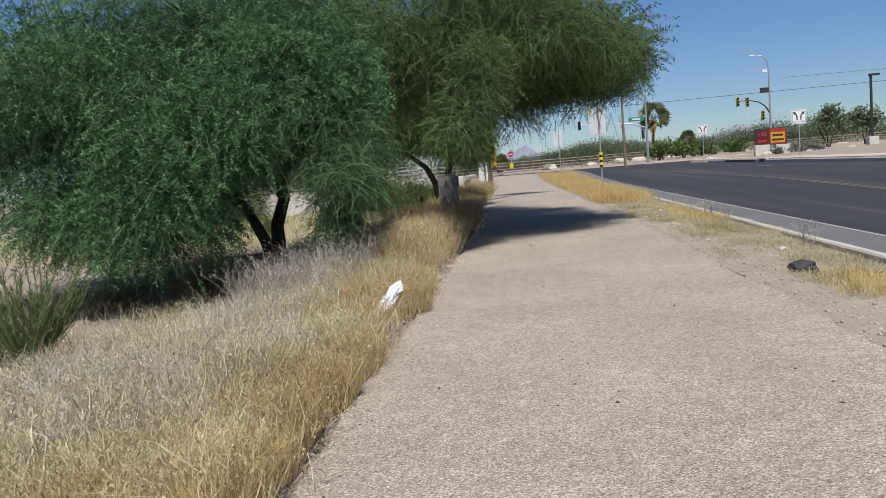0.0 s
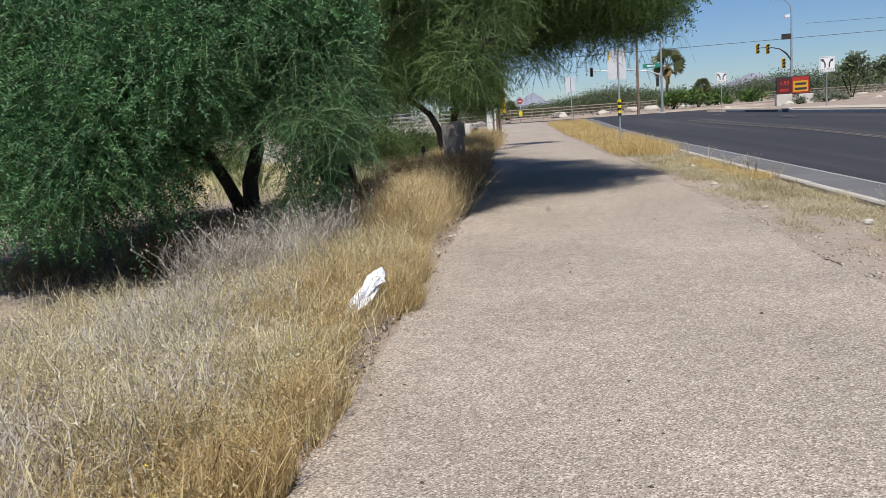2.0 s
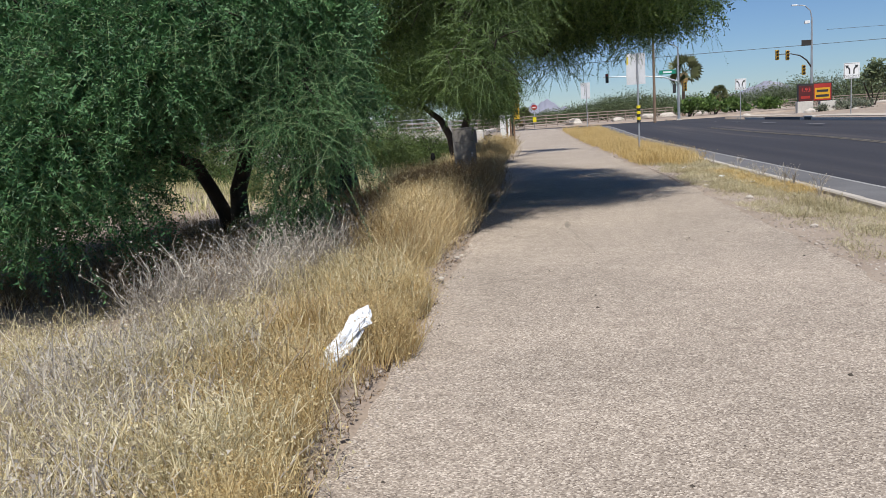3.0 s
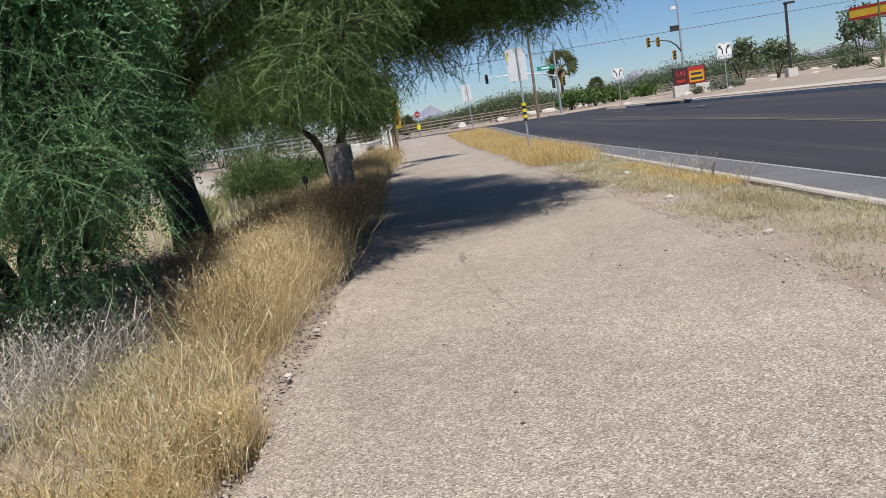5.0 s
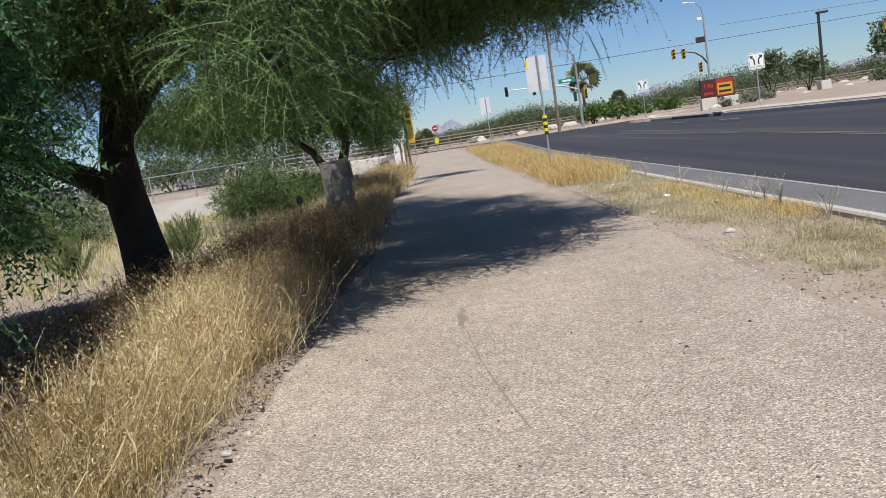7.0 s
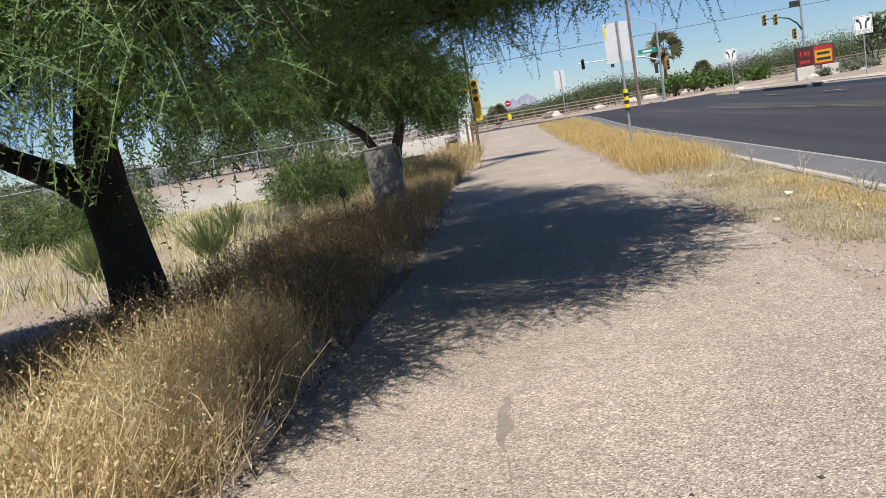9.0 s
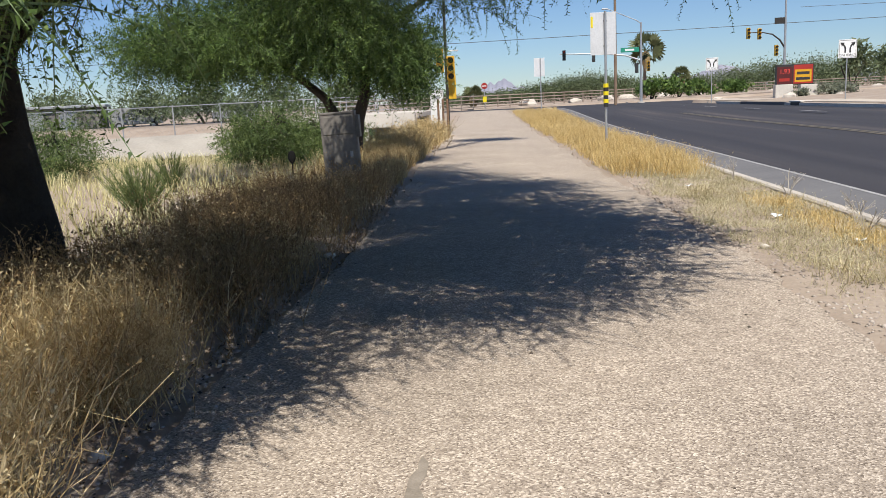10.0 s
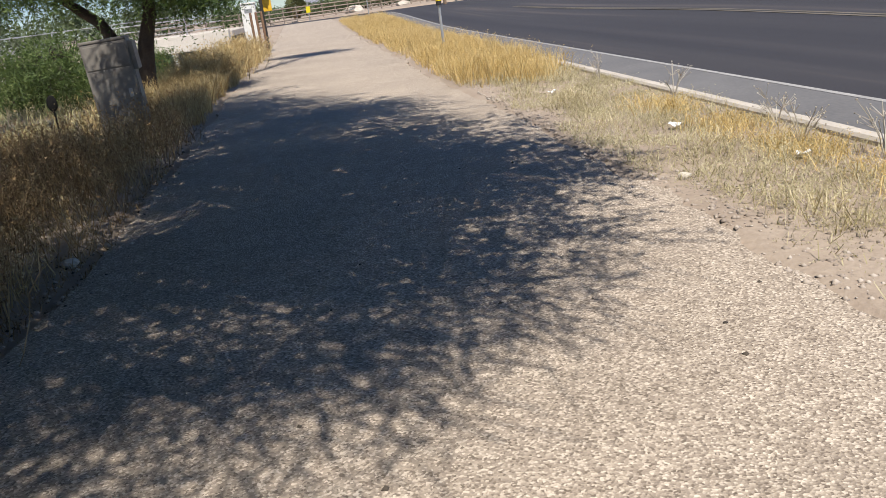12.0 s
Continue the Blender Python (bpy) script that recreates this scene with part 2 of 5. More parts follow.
def strip(name, x0f, x1f, zf, y0, y1, dy, material, skirt=0.12, nx=8):
    """A slab that follows the road's course: a top of nx pieces across, with sides."""
    ys = [y0 + (y1 - y0) * i / round((y1 - y0) / dy) for i in range(round((y1 - y0) / dy) + 1)]
    verts, faces, w = [], [], nx + 3
    for y in ys:
        a, b, z = x0f(y), x1f(y), zf(y)
        za, zb = z if isinstance(z, tuple) else (z, z)
        row = [(a + (b - a) * k / nx, y, za + (zb - za) * k / nx) for k in range(nx + 1)]
        verts += [(a, y, za - skirt), *row, (b, y, zb - skirt)]
    for j in range(len(ys) - 1):
        for k in range(w - 1):
            faces.append((j * w + k, j * w + k + 1, (j + 1) * w + k + 1, (j + 1) * w + k))
    return link_mesh(name, verts, faces, material)


def ragged(y, seed, amount):
    return amount * (noise.noise((seed, y * 0.7, 0)) + 0.6 * noise.noise((seed, y * 3.1, 5)) + 0.35 * noise.noise((seed, y * 9, 9)))


tagged(strip("pavement", lambda y: PATH_L + bend(y) + ragged(y, 1.5, 0.07), lambda y: PATH_R + bend(y) + ragged(y, 7.5, 0.12), lambda y: grade(y) + 0.006, -12, 85.9, 0.12, M_PATH), "worn tan chip-seal footpath with ragged crumbling edges", "footpath", kind="structure")
tagged(strip("road", lambda y: 5.60, lambda y: ROAD_R, lambda y: (grade(y) - 0.042, far_grade(y) - 0.12), -60, 86, 1.0, M_ASPHALT), "dark smooth asphalt road with dusty wheel tracks", "road", kind="structure")
tagged(link_mesh("road_cross_street", [(-200, 86, 0.33), (200, 86, 0.33), (200, 104, 0.33), (-200, 104, 0.33), (-200, 86, 0.1), (200, 86, 0.1)], [(0, 1, 2, 3), (4, 5, 1, 0)], M_ASPHALT), "dark asphalt cross street at the junction", "road", kind="structure")
tagged(strip("road_gutter", lambda y: KERB_OUT, lambda y: 5.60, lambda y: (grade(y) - 0.055, grade(y) - 0.04), -60, 86, 1.0, M_GUTTER, nx=2), "grey concrete gutter pan along the kerb", "gutter", kind="structure")
tagged(strip("road_edge_line", lambda y: 5.58, lambda y: 5.66, lambda y: grade(y) - 0.036, -60, 84, 1.0, M_LINE, 0.003, 1), "worn white painted line at the road's edge", "road marking", kind="structure")

# ---- trees ----
def leaf_sprays(rng, centres, outward, size, per, leaf, droop, curl=0.6):
    """Drooping feathery twigs: for each centre a thin stem with small narrow leaflets along it. Gives vertices and triangles."""
    n = len(centres)
    d = outward + rng.normal(0, curl, (n, 3))
    d[:, 2] -= droop * rng.random(n)
    d /= np.linalg.norm(d, axis=1, keepdims=True) + 1e-6
    length = size * (0.6 + 0.8 * rng.random(n))
    side = np.cross(d, rng.normal(0, 1, (n, 3)))
    side /= np.linalg.norm(side, axis=1, keepdims=True) + 1e-6
    up = np.cross(side, d)
    t = (np.arange(per) + 0.5) / per
    sag = droop * 0.35
    stem = centres[:, None, :] + d[:, None, :] * (t[None, :, None] * length[:, None, None])
    stem[:, :, 2] -= sag * (t[None, :] ** 2) * length[:, None]
    sign = np.where(np.arange(per) % 2 == 0, 1.0, -1.0)
    aim = side[:, None, :] * sign[None, :, None] + 0.55 * d[:, None, :] + 0.5 * rng.normal(0, 1, (n, per, 3))
    aim /= np.linalg.norm(aim, axis=2, keepdims=True) + 1e-6
    ll = leaf * (0.6 + 0.8 * rng.random((n, per)))
    wide = np.cross(aim, up[:, None, :] + 0.5 * rng.normal(0, 1, (n, per, 3)))
    wide /= np.linalg.norm(wide, axis=2, keepdims=True) + 1e-6
    w = 0.17 * ll
    tip = stem + aim * ll[:, :, None]
    root = stem + aim * (0.12 * ll)[:, :, None]
    leaves = np.stack([root + wide * w[:, :, None], tip, root - wide * w[:, :, None]], axis=2).reshape(-1, 3)
    tris = np.arange(n * per * 3).reshape(-1, 3)
    return leaves, tris, d, length, side


def stems_of(centres, d, length, side, droop, width, cuts=1):
    """The thin stems of the twigs, as narrow curved ribbons."""
    n, sag = len(centres), droop * 0.35
    rows = []
    for t in np.linspace(-0.2, 1.0, cuts + 1):
        p = centres + d * (t * length)[:, None]
        p[:, 2] -= sag * max(t, 0) ** 2 * length
        w = width * (1.0 - 0.7 * max(t, 0))
        rows += [p + side * w, p - side * w]
    v = np.stack(rows, axis=1).reshape(-1, 3)
    k = np.arange(n)[:, None] * (2 * cuts + 2)
    t = np.concatenate([k + [[2 * c, 2 * c + 1, 2 * c + 3]] for c in range(cuts)] + [k + [[2 * c, 2 * c + 3, 2 * c + 2]] for c in range(cuts)])
    return v, t


def limb(rng, a, b, lift, wobble, n=7):
    a, b = np.array(a, float), np.array(b, float)
    out = []
    for i in range(n):
        t = i / (n - 1)
        p = a + (b - a) * t
        p[2] += lift * math.sin(math.pi * t)
        if 0 < i < n - 1:
            p += rng.normal(0, wobble, 3)
        out.append(tuple(p))
    return out


def tree(name, base, trunks, blobs, label, seed, sprays, leaf_material=None, leaf=0.056, size=0.36, per=17, droop=0.9, category="tree", keep=None, fine=None, curl=1.0, hang=0.8):
    """trunks: lists of (points, radii). blobs: (x, y, z, rx, ry, rz, weight): clumps that fill the crown, all from the base."""
    rng = np.random.default_rng(seed)
    root = thing(name, base, label, category)
    bm = bmesh.new()
    forks = []
    for pts, radii in trunks:
        tube(bm, pts, radii, 10)
        forks.append(pts[-1])
        forks.append(pts[-2])
    part("trunk", bm, M_BARK, root, "dark rough bark", True)
    bm = bmesh.new()
    cs, outs = [], []
    total = sum(b[6] for b in blobs)
    for bx, by, bz, rx, ry, rz, wt in blobs:
        near = min(forks, key=lambda f: (f[0] - bx) ** 2 + (f[1] - by) ** 2 + 0.5 * (f[2] - bz) ** 2)
        main = limb(rng, near, (bx, by, bz - 0.2 * rz), 0.25, 0.1)
        tube(bm, main, [0.075 - 0.009 * i for i in range(7)], 6)
        n = max(8, int(sprays * wt / total))
        ndense = max(6, n // 55)
        u = rng.normal(0, 1, (ndense, 3))
        u /= np.linalg.norm(u, axis=1, keepdims=True)
        r = rng.random(ndense) ** 0.45
        clump = np.array([bx, by, bz]) + u * r[:, None] * np.array([rx, ry, rz])
        for c in clump:
            k = rng.integers(2, 7)
            tube(bm, limb(rng, main[k], tuple(c), 0.12, 0.06, 5), [0.026, 0.02, 0.015, 0.01, 0.004], 4)
        pick = rng.integers(0, ndense, n)
        spread = 0.17 * (rx + ry + rz) / 3 + 0.10
        p = clump[pick] + rng.normal(0, 1, (n, 3)) * spread * np.array([1, 1, 0.75])
        o = (p - clump[pick]) / spread * 0.8 + (p - np.array([bx, by, bz])) / np.array([rx, ry, rz]) * 0.5
        cs.append(p)
        outs.append(o)
    part("branch", bm, M_BARK, root, "dark forking limbs and twigs", True)
    cs, outs = np.concatenate(cs), np.concatenate(outs)
    low = cs[:, 2] > 0.25
    if keep:
        low &= keep(cs + np.array(base))
    cs, outs = cs[low], outs[low]
    near = fine(cs + np.array(base)) if fine else np.zeros(len(cs), bool)
    sets = [(cs[~near], outs[~near], size, per, leaf, droop, 0.0035, 1)]
    if near.any():
        sets.append((cs[near], outs[near] * 0.7, 0.34, 30, 0.030, hang, 0.0036, 4))
    vs, ts, sv, st, o1, o2 = [], [], [], [], 0, 0
    for c, o, sz, pr, lf, dr, wd, cuts in sets:
        v, t, d, length, side = leaf_sprays(rng, c, o, sz, pr, lf, dr, 0.6 if cuts == 1 else curl)
        vs.append(v)
        ts.append(t + o1)
        o1 += len(v)
        v, t = stems_of(c, d, length, side, dr, wd, cuts)
        sv.append(v)
        st.append(t + o2)
        o2 += len(v)
    tri_mesh("crown", np.concatenate(vs), np.concatenate(ts), leaf_material or M_LEAF, root, "fine feathery grey-green leaves")
    tri_mesh("twig", np.concatenate(sv), np.concatenate(st), M_TWIG, root, "thin greenish-brown drooping twigs")
    return root


def low_crown(p):
    """Where the low tree has leaves: down to the knee in front, with an opening before the trunk."""
    x, y, z = p[:, 0], p[:, 1], p[:, 2]
    u = x / (y - 1.3)
    opening = (u > -0.385) & (u < -0.318) & (z < 1.25) & (z < 0.9 + 0.25 * np.sin(9 * x))
    under = (z < 1.65) & (y > 14.3)
    left = z < 0.30 + 0.30 * np.maximum(0, -6.9 - x)
    arch = (x < -3.3) & (x > -4.4) & (z < 1.6)
    sx, sy = x - 0.125 * z, y + 0.587 * z
    edge = np.interp(sy, [11.5, 13.0, 14.0, 16.0], [-2.15, -2.25, -2.45, -2.95]) + 0.12 * np.sin(7 * z)
    return ~opening & ~under & ~left & ~arch & (z > 0.32 + 0.12 * np.sin(5 * x)) & (sx < edge)


tree("mesquite_tree", (-4.8, 15.4, -0.05), [
    ([(0, 0, -0.55), (-0.03, 0, 0.35), (-0.02, 0, 0.8), (0.16, 0.02, 1.3), (0.1, 0.05, 1.9), (-0.2, 0.1, 2.7), (-0.5, 0, 3.6)], [0.19, 0.15, 0.125, 0.115, 0.11, 0.09, 0.06]),
    ([(-0.1, 0.1, -0.5), (-0.3, 0.1, 0.45), (-0.46, 0.1, 0.8), (-0.68, 0.08, 1.22), (-1.05, 0, 1.42), (-1.7, -0.3, 1.65), (-2.4, -0.8, 2.2)], [0.14, 0.115, 0.105, 0.1, 0.09, 0.07, 0.05]),
    ([(0.1, 0.0, 1.4), (0.5, -0.9, 1.75), (1.1, -1.9, 2.0), (1.8, -2.7, 2.1)], [0.085, 0.07, 0.055, 0.035]),
    ], [
    (-1.6, -0.4, 3.3, 2.6, 2.5, 2.1, 8), (-2.9, -1.2, 2.8, 1.4, 1.5, 1.5, 4), (-0.6, -3.75, 1.35, 1.1, 0.95, 0.85, 5), (-1.9, -3.3, 1.45, 1.1, 0.9, 0.95, 4.2),
    (0.15, -3.4, 2.35, 1.1, 1.0, 0.85, 4.6), (2.0, -3.15, 1.8, 0.58, 0.7, 0.75, 3.0), (2.0, -2.95, 1.0, 0.42, 0.45, 0.35, 0.8), (1.0, -2.9, 3.0, 1.1, 1.0, 0.85, 3.4), (1.8, -1.8, 2.2, 0.6, 0.8, 0.9, 3.2), (2.0, -2.5, 2.9, 0.65, 0.9, 0.7, 3.0), (2.2, -2.1, 3.2, 0.65, 0.9, 0.6, 2.6), (1.3, -2.2, 3.7, 1.0, 1.2, 0.8, 3), (-0.5, 1.5, 4.4, 2.3, 1.8, 1.2, 5), (-2.8, 1.8, 4.0, 1.8, 1.8, 1.2, 4), (-1.0, -3.2, 3.0, 1.3, 1.0, 0.9, 3.4),
    (-3.3, 0.6, 3.3, 1.3, 1.8, 1.6, 3.5), (-4.2, -0.6, 4.4, 1.6, 1.6, 1.1, 3), (-3.7, -2.6, 2.9, 1.5, 1.2, 1.0, 4), (-2.4, -3.2, 3.4, 1.4, 1.1, 0.9, 3.4), (-0.6, -1.6, 4.6, 2.4, 2.0, 1.3, 4), (0.8, -0.8, 3.8, 1.5, 1.6, 1.4, 3.5)],
    "broad low mesquite tree with dense feathery grey-green foliage and dark trunks", 11, 40000, leaf=0.056, size=0.34, per=20, keep=low_crown, fine=lambda p: (p[:, 1] < 13.0) & (p[:, 0] > -3.7) & (p[:, 2] < 2.6), curl=1.1, hang=0.9)


def over_path(p):
    """The spreading crown's reach: by where its shade would fall beside and over the footpath."""
    x, y, z = p[:, 0], p[:, 1], p[:, 2]
    sx, sy = x - 0.125 * z, y + 0.587 * z
    wob = 0.16 * np.sin(4.1 * sx + 1.0) + 0.12 * np.sin(9.7 * sx) + 0.15 * np.sin(2.3 * sy)
    near = np.interp(sx, [-4.0, -3.0, -2.4, -1.9, -1.5, -0.8, -0.3, 0.2, 0.75, 1.25, 1.7, 2.5], [14.4, 15.0, 15.4, 15.3, 14.8, 15.8, 16.6, 17.4, 17.3, 17.8, 18.3, 18.9])
    side = np.interp(sy, [18.6, 21.0, 23.5, 29.0, 34.0], [2.5, 2.65, 2.45, 2.0, -0.6])
    low = ((x > -1.5) & (z < 1.65)) | ((x > -0.25) & (z < 2.4)) | ((x > -0.2) & (y < 17.2) & (z < 2.9))
    far = sy > np.interp(sx, [-8.0, -5.0, -4.3, -2.9, -2.4, -1.5], [22.0, 22.5, 22.8, 27.0, 30.0, 34.0])
    thin = np.mod(np.sin(91.7 * x + 47.3 * y + 13.1 * z) * 4375.5, 1.0)
    return (sy + wob - near > 0.35 * thin - 0.1) & (side - sx - wob > 0.9 * thin - 0.25) & ~low & ~far


tree("mesquite_tree", (-4.42, 20.2, -0.05), [
    ([(0, 0, -0.6), (-0.02, 0.02, 0.4), (-0.08, 0.03, 0.9), (-0.16, 0.03, 1.5), (-0.15, 0.02, 2.1), (0.05, -0.1, 2.9), (0.5, -0.5, 3.8)], [0.42, 0.35, 0.31, 0.29, 0.25, 0.19, 0.12]),
    ([(-0.1, 0.03, 1.3), (-0.6, 0, 1.75), (-1.2, -0.1, 2.1), (-2.0, -0.4, 2.9)], [0.21, 0.18, 0.14, 0.08]),
    ([(-0.1, 0.0, 2.0), (0.5, -0.7, 2.9), (1.4, -1.6, 3.5), (2.4, -2.3, 3.8)], [0.15, 0.12, 0.09, 0.05]),
    ([(-0.1, 0.0, 2.2), (0.4, 0.5, 3.0), (1.4, 1.0, 3.7), (2.6, 1.6, 4.1)], [0.15, 0.12, 0.09, 0.05]),
    ], [(x + 0.67, y - 2.6, z, rx, ry, rz, w) for x, y, z, rx, ry, rz, w in [
    (4.2, -0.5, 5.1, 1.6, 0.9, 0.45, 2.6), (3.4, -2.0, 5.0, 1.2, 0.75, 0.4, 3.2), (2.85, -3.2, 2.35, 0.75, 0.7, 0.6, 2.8), (4.1, -2.0, 4.2, 1.2, 0.7, 0.5, 2.4), (3.15, -2.6, 3.6, 0.8, 0.6, 0.45, 1.3), (4.9, -1.3, 4.3, 0.9, 0.8, 0.5, 1.6), (-0.9, 1.5, 3.1, 1.6, 1.4, 1.0, 4), (-2.6, 1.8, 3.9, 1.5, 1.5, 1.0, 4), (3.0, -2.4, 3.0, 0.8, 0.8, 0.5, 1.8), (3.4, 7.6, 4.6, 1.7, 1.7, 0.8, 4), (4.4, 6.2, 4.4, 1.5, 1.8, 0.8, 4), (2.6, 10.0, 4.6, 1.7, 1.5, 0.8, 3.4), (4.9, 3.6, 4.2, 1.2, 1.6, 0.8, 3), (-1.25, 4.9, 3.2, 1.9, 1.3, 1.1, 5), (-2.75, 2.9, 3.1, 1.4, 1.4, 1.2, 4), (1.25, -2.1, 4.2, 1.6, 1.4, 0.9, 3.5), (-0.3, -1.1, 5.7, 2.6, 2.4, 1.0, 5), (5.1, -1.1, 3.9, 1.2, 1.1, 0.6, 3.0), (1.8, -1.2, 4.1, 1.9, 1.9, 1.2, 6), (3.6, 0.2, 4.1, 1.7, 2.0, 1.1, 6.8), (5.3, 1.2, 3.9, 1.3, 1.6, 1.0, 4.5),
    (6.1, 2.4, 3.7, 1.0, 1.8, 0.9, 4), (3.4, 2.8, 4.4, 2.4, 2.0, 1.1, 8), (0.4, 2.4, 4.8, 2.3, 2.2, 1.4, 6), (3.7, 5.4, 4.5, 2.4, 2.0, 1.0, 6), (1.0, 5.8, 4.6, 1.9, 1.8, 1.0, 4), (2.6, 8.2, 4.6, 2.1, 1.7, 0.9, 4),
    (-1.6, 0.2, 4.0, 2.0, 2.0, 1.5, 7), (-2.4, -0.4, 2.4, 1.1, 1.1, 0.9, 3.6), (-1.4, -1.4, 2.8, 0.9, 0.8, 0.9, 2.2), (-0.6, -0.4, 3.6, 1.4, 1.4, 0.8, 4), (3.6, 2.6, 2.9, 1.6, 1.6, 0.5, 2.4)]],
    "spreading mesquite tree with hanging sprays of leaves over the footpath", 12, 51000, M_LEAF_B, 0.072, 0.36, 16, 0.9,
    fine=lambda p: (p[:, 2] < 3.15) | (p[:, 1] < 16.8), keep=over_path)
tree("mesquite_tree", (-3.3, 32.0, -0.1), [
    ([(-0.05, 0, -0.2), (-0.1, 0, 0.6), (-0.2, 0, 1.2), (-0.5, 0, 1.8), (-1.1, 0.1, 2.3), (-1.9, 0.2, 2.9)], [0.17, 0.15, 0.13, 0.11, 0.085, 0.05]),
    ([(0.12, 0.05, -0.1), (0.16, 0.05, 0.7), (0.26, 0.05, 1.3), (0.46, 0.1, 1.9), (0.5, 0.1, 2.7), (0.9, 0.2, 3.4)], [0.19, 0.165, 0.15, 0.125, 0.1, 0.06]),
    ], [
    # The last clump is added, high and far out, only to shade the far footpath.
    (-2.6, 0.0, 3.2, 1.7, 1.7, 0.9, 7), (-0.4, 0.0, 3.5, 1.9, 1.7, 1.0, 8), (0.8, 0.2, 3.0, 1.0, 1.3, 0.9, 4.0), (1.5, 0.6, 2.6, 0.6, 1.0, 0.7, 2.2), (-0.8, 0.2, 4.8, 2.2, 2.0, 1.0, 4), (-4.4, 0.4, 3.1, 1.4, 1.3, 0.7, 4), (0, 0, 5.6, 2.6, 2.4, 0.9, 5), (4.0, 7.4, 6.5, 1.6, 0.9, 0.4, 2.6)],
    "dark two-trunked mesquite tree behind a utility cabinet", 13, 24000, M_LEAF_B, leaf=0.075, per=12)


# ---- dry grass and weeds ----
def blades(name, label, material, n, place, height, width, lean, seed, heads=0.0, branches=0, clump=0.0):
    """Bent blades or stems. place(rng, n) gives x, y; heads: size of the small seed heads at the tips."""
    rng = np.random.default_rng(seed)
    x, y, scale = place(rng, n)
    n = len(x)
    z = np.array([land(a, b) for a, b in zip(x, y)]) - 0.01
    base = np.stack([x, y, z], axis=1)
    h = height * scale * (0.45 + 0.75 * rng.random(n))
    ang = rng.random(n) * 2 * np.pi
    out = np.stack([np.cos(ang), np.sin(ang), np.zeros(n)], axis=1) * (lean * (0.2 + rng.random(n)))[:, None]
    wide = np.stack([-np.sin(ang + rng.normal(0, 0.9, n)), np.cos(ang + rng.normal(0, 0.9, n)), np.zeros(n)], axis=1)
    w = width * (0.6 + 0.8 * rng.random(n))
    up = np.array([0, 0, 1.0])
    mid = base + (out * 0.35 + up * 0.62) * h[:, None]
    mid += rng.normal(0, 0.12, (n, 3)) * h[:, None] * np.array([1, 1, 0.4])
    tip = base + (out * 1.0 + up * (1 - 0.25 * lean)) * h[:, None]
    side = wide * w[:, None]
    v = np.stack([base - side, base + side, mid + side * 0.7, mid - side * 0.7, tip], axis=1).reshape(-1, 3)
    k = np.arange(n)[:, None] * 5
    tris = np.concatenate([k + [[0, 1, 2]], k + [[0, 2, 3]], k + [[3, 2, 4]]])
    extra_v, extra_t, off = [v], [tris], len(v)
    for b in range(branches):
        f = 0.45 + 0.5 * rng.random(n)
        start = base + (mid - base) * f[:, None] * 0.8 + (tip - mid) * (f[:, None] * 0.6)
        dirn = rng.normal(0, 0.6, (n, 3))
        dirn[:, 2] = 0.6 + 0.5 * rng.random(n)
        end = start + dirn * (0.28 * h)[:, None]
        vv = np.stack([start - side * 0.5, start + side * 0.5, end], axis=1).reshape(-1, 3)
        extra_v.append(vv)
        extra_t.append(np.arange(len(vv)).reshape(-1, 3) + off)
        off += len(vv)
        if heads:
            q = rng.normal(0, 1, (n, 3, 3)) * heads
            vv = (end[:, None, :] + q).reshape(-1, 3)
            extra_v.append(vv)
            extra_t.append(np.arange(len(vv)).reshape(-1, 3) + off)
            off += len(vv)
    if heads:
        for _ in range(2):
            q = rng.normal(0, 1, (n, 3, 3)) * heads
            vv = (tip[:, None, :] + q).reshape(-1, 3)
            extra_v.append(vv)
            extra_t.append(np.arange(len(vv)).reshape(-1, 3) + off)
            off += len(vv)
    ob = tri_mesh(name, np.concatenate(extra_v), np.concatenate(extra_t), material)
    return tagged(ob, label, "dry grass", kind="stuff")


def field(x0, x1, y0, y1, keep=None, tufts=0, spread=0.12, power=1.0):
    """Places in a rectangle, in tufts if wanted, thinned by keep(x, y), nearest rows densest."""
    def place(rng, n):
        if tufts:
            cx, cy = x0 + (x1 - x0) * rng.random(tufts), y0 + (y1 - y0) * rng.random(tufts) ** power
            i = rng.integers(0, tufts, n)
            x, y = cx[i] + rng.normal(0, spread, n), cy[i] + rng.normal(0, spread, n)
            s = (0.6 + 0.7 * rng.random(tufts))[i]
        else:
            x, y = x0 + (x1 - x0) * rng.random(n), y0 + (y1 - y0) * rng.random(n) ** power
            s = np.ones(n)
        if keep:
            m = rng.random(n) < np.array([keep(a, b) for a, b in zip(x, y)])
            x, y, s = x[m], y[m], s[m]
        return x, y, s
    return place


def patch(x, y, seed, scale, lo, hi):
    return ss(lo, hi, noise.noise((x * scale, y * scale, seed)))


def off_path(x, y):
    return 1.0 if x < PATH_L - 0.13 - 0.14 * ss(10.0, 12.0, y) * ss(18.0, 16.0, y) + bend(y) + ragged(y, 1.5, 0.07) + ragged(y * 1.7, 4.5, 0.12) else 0.0


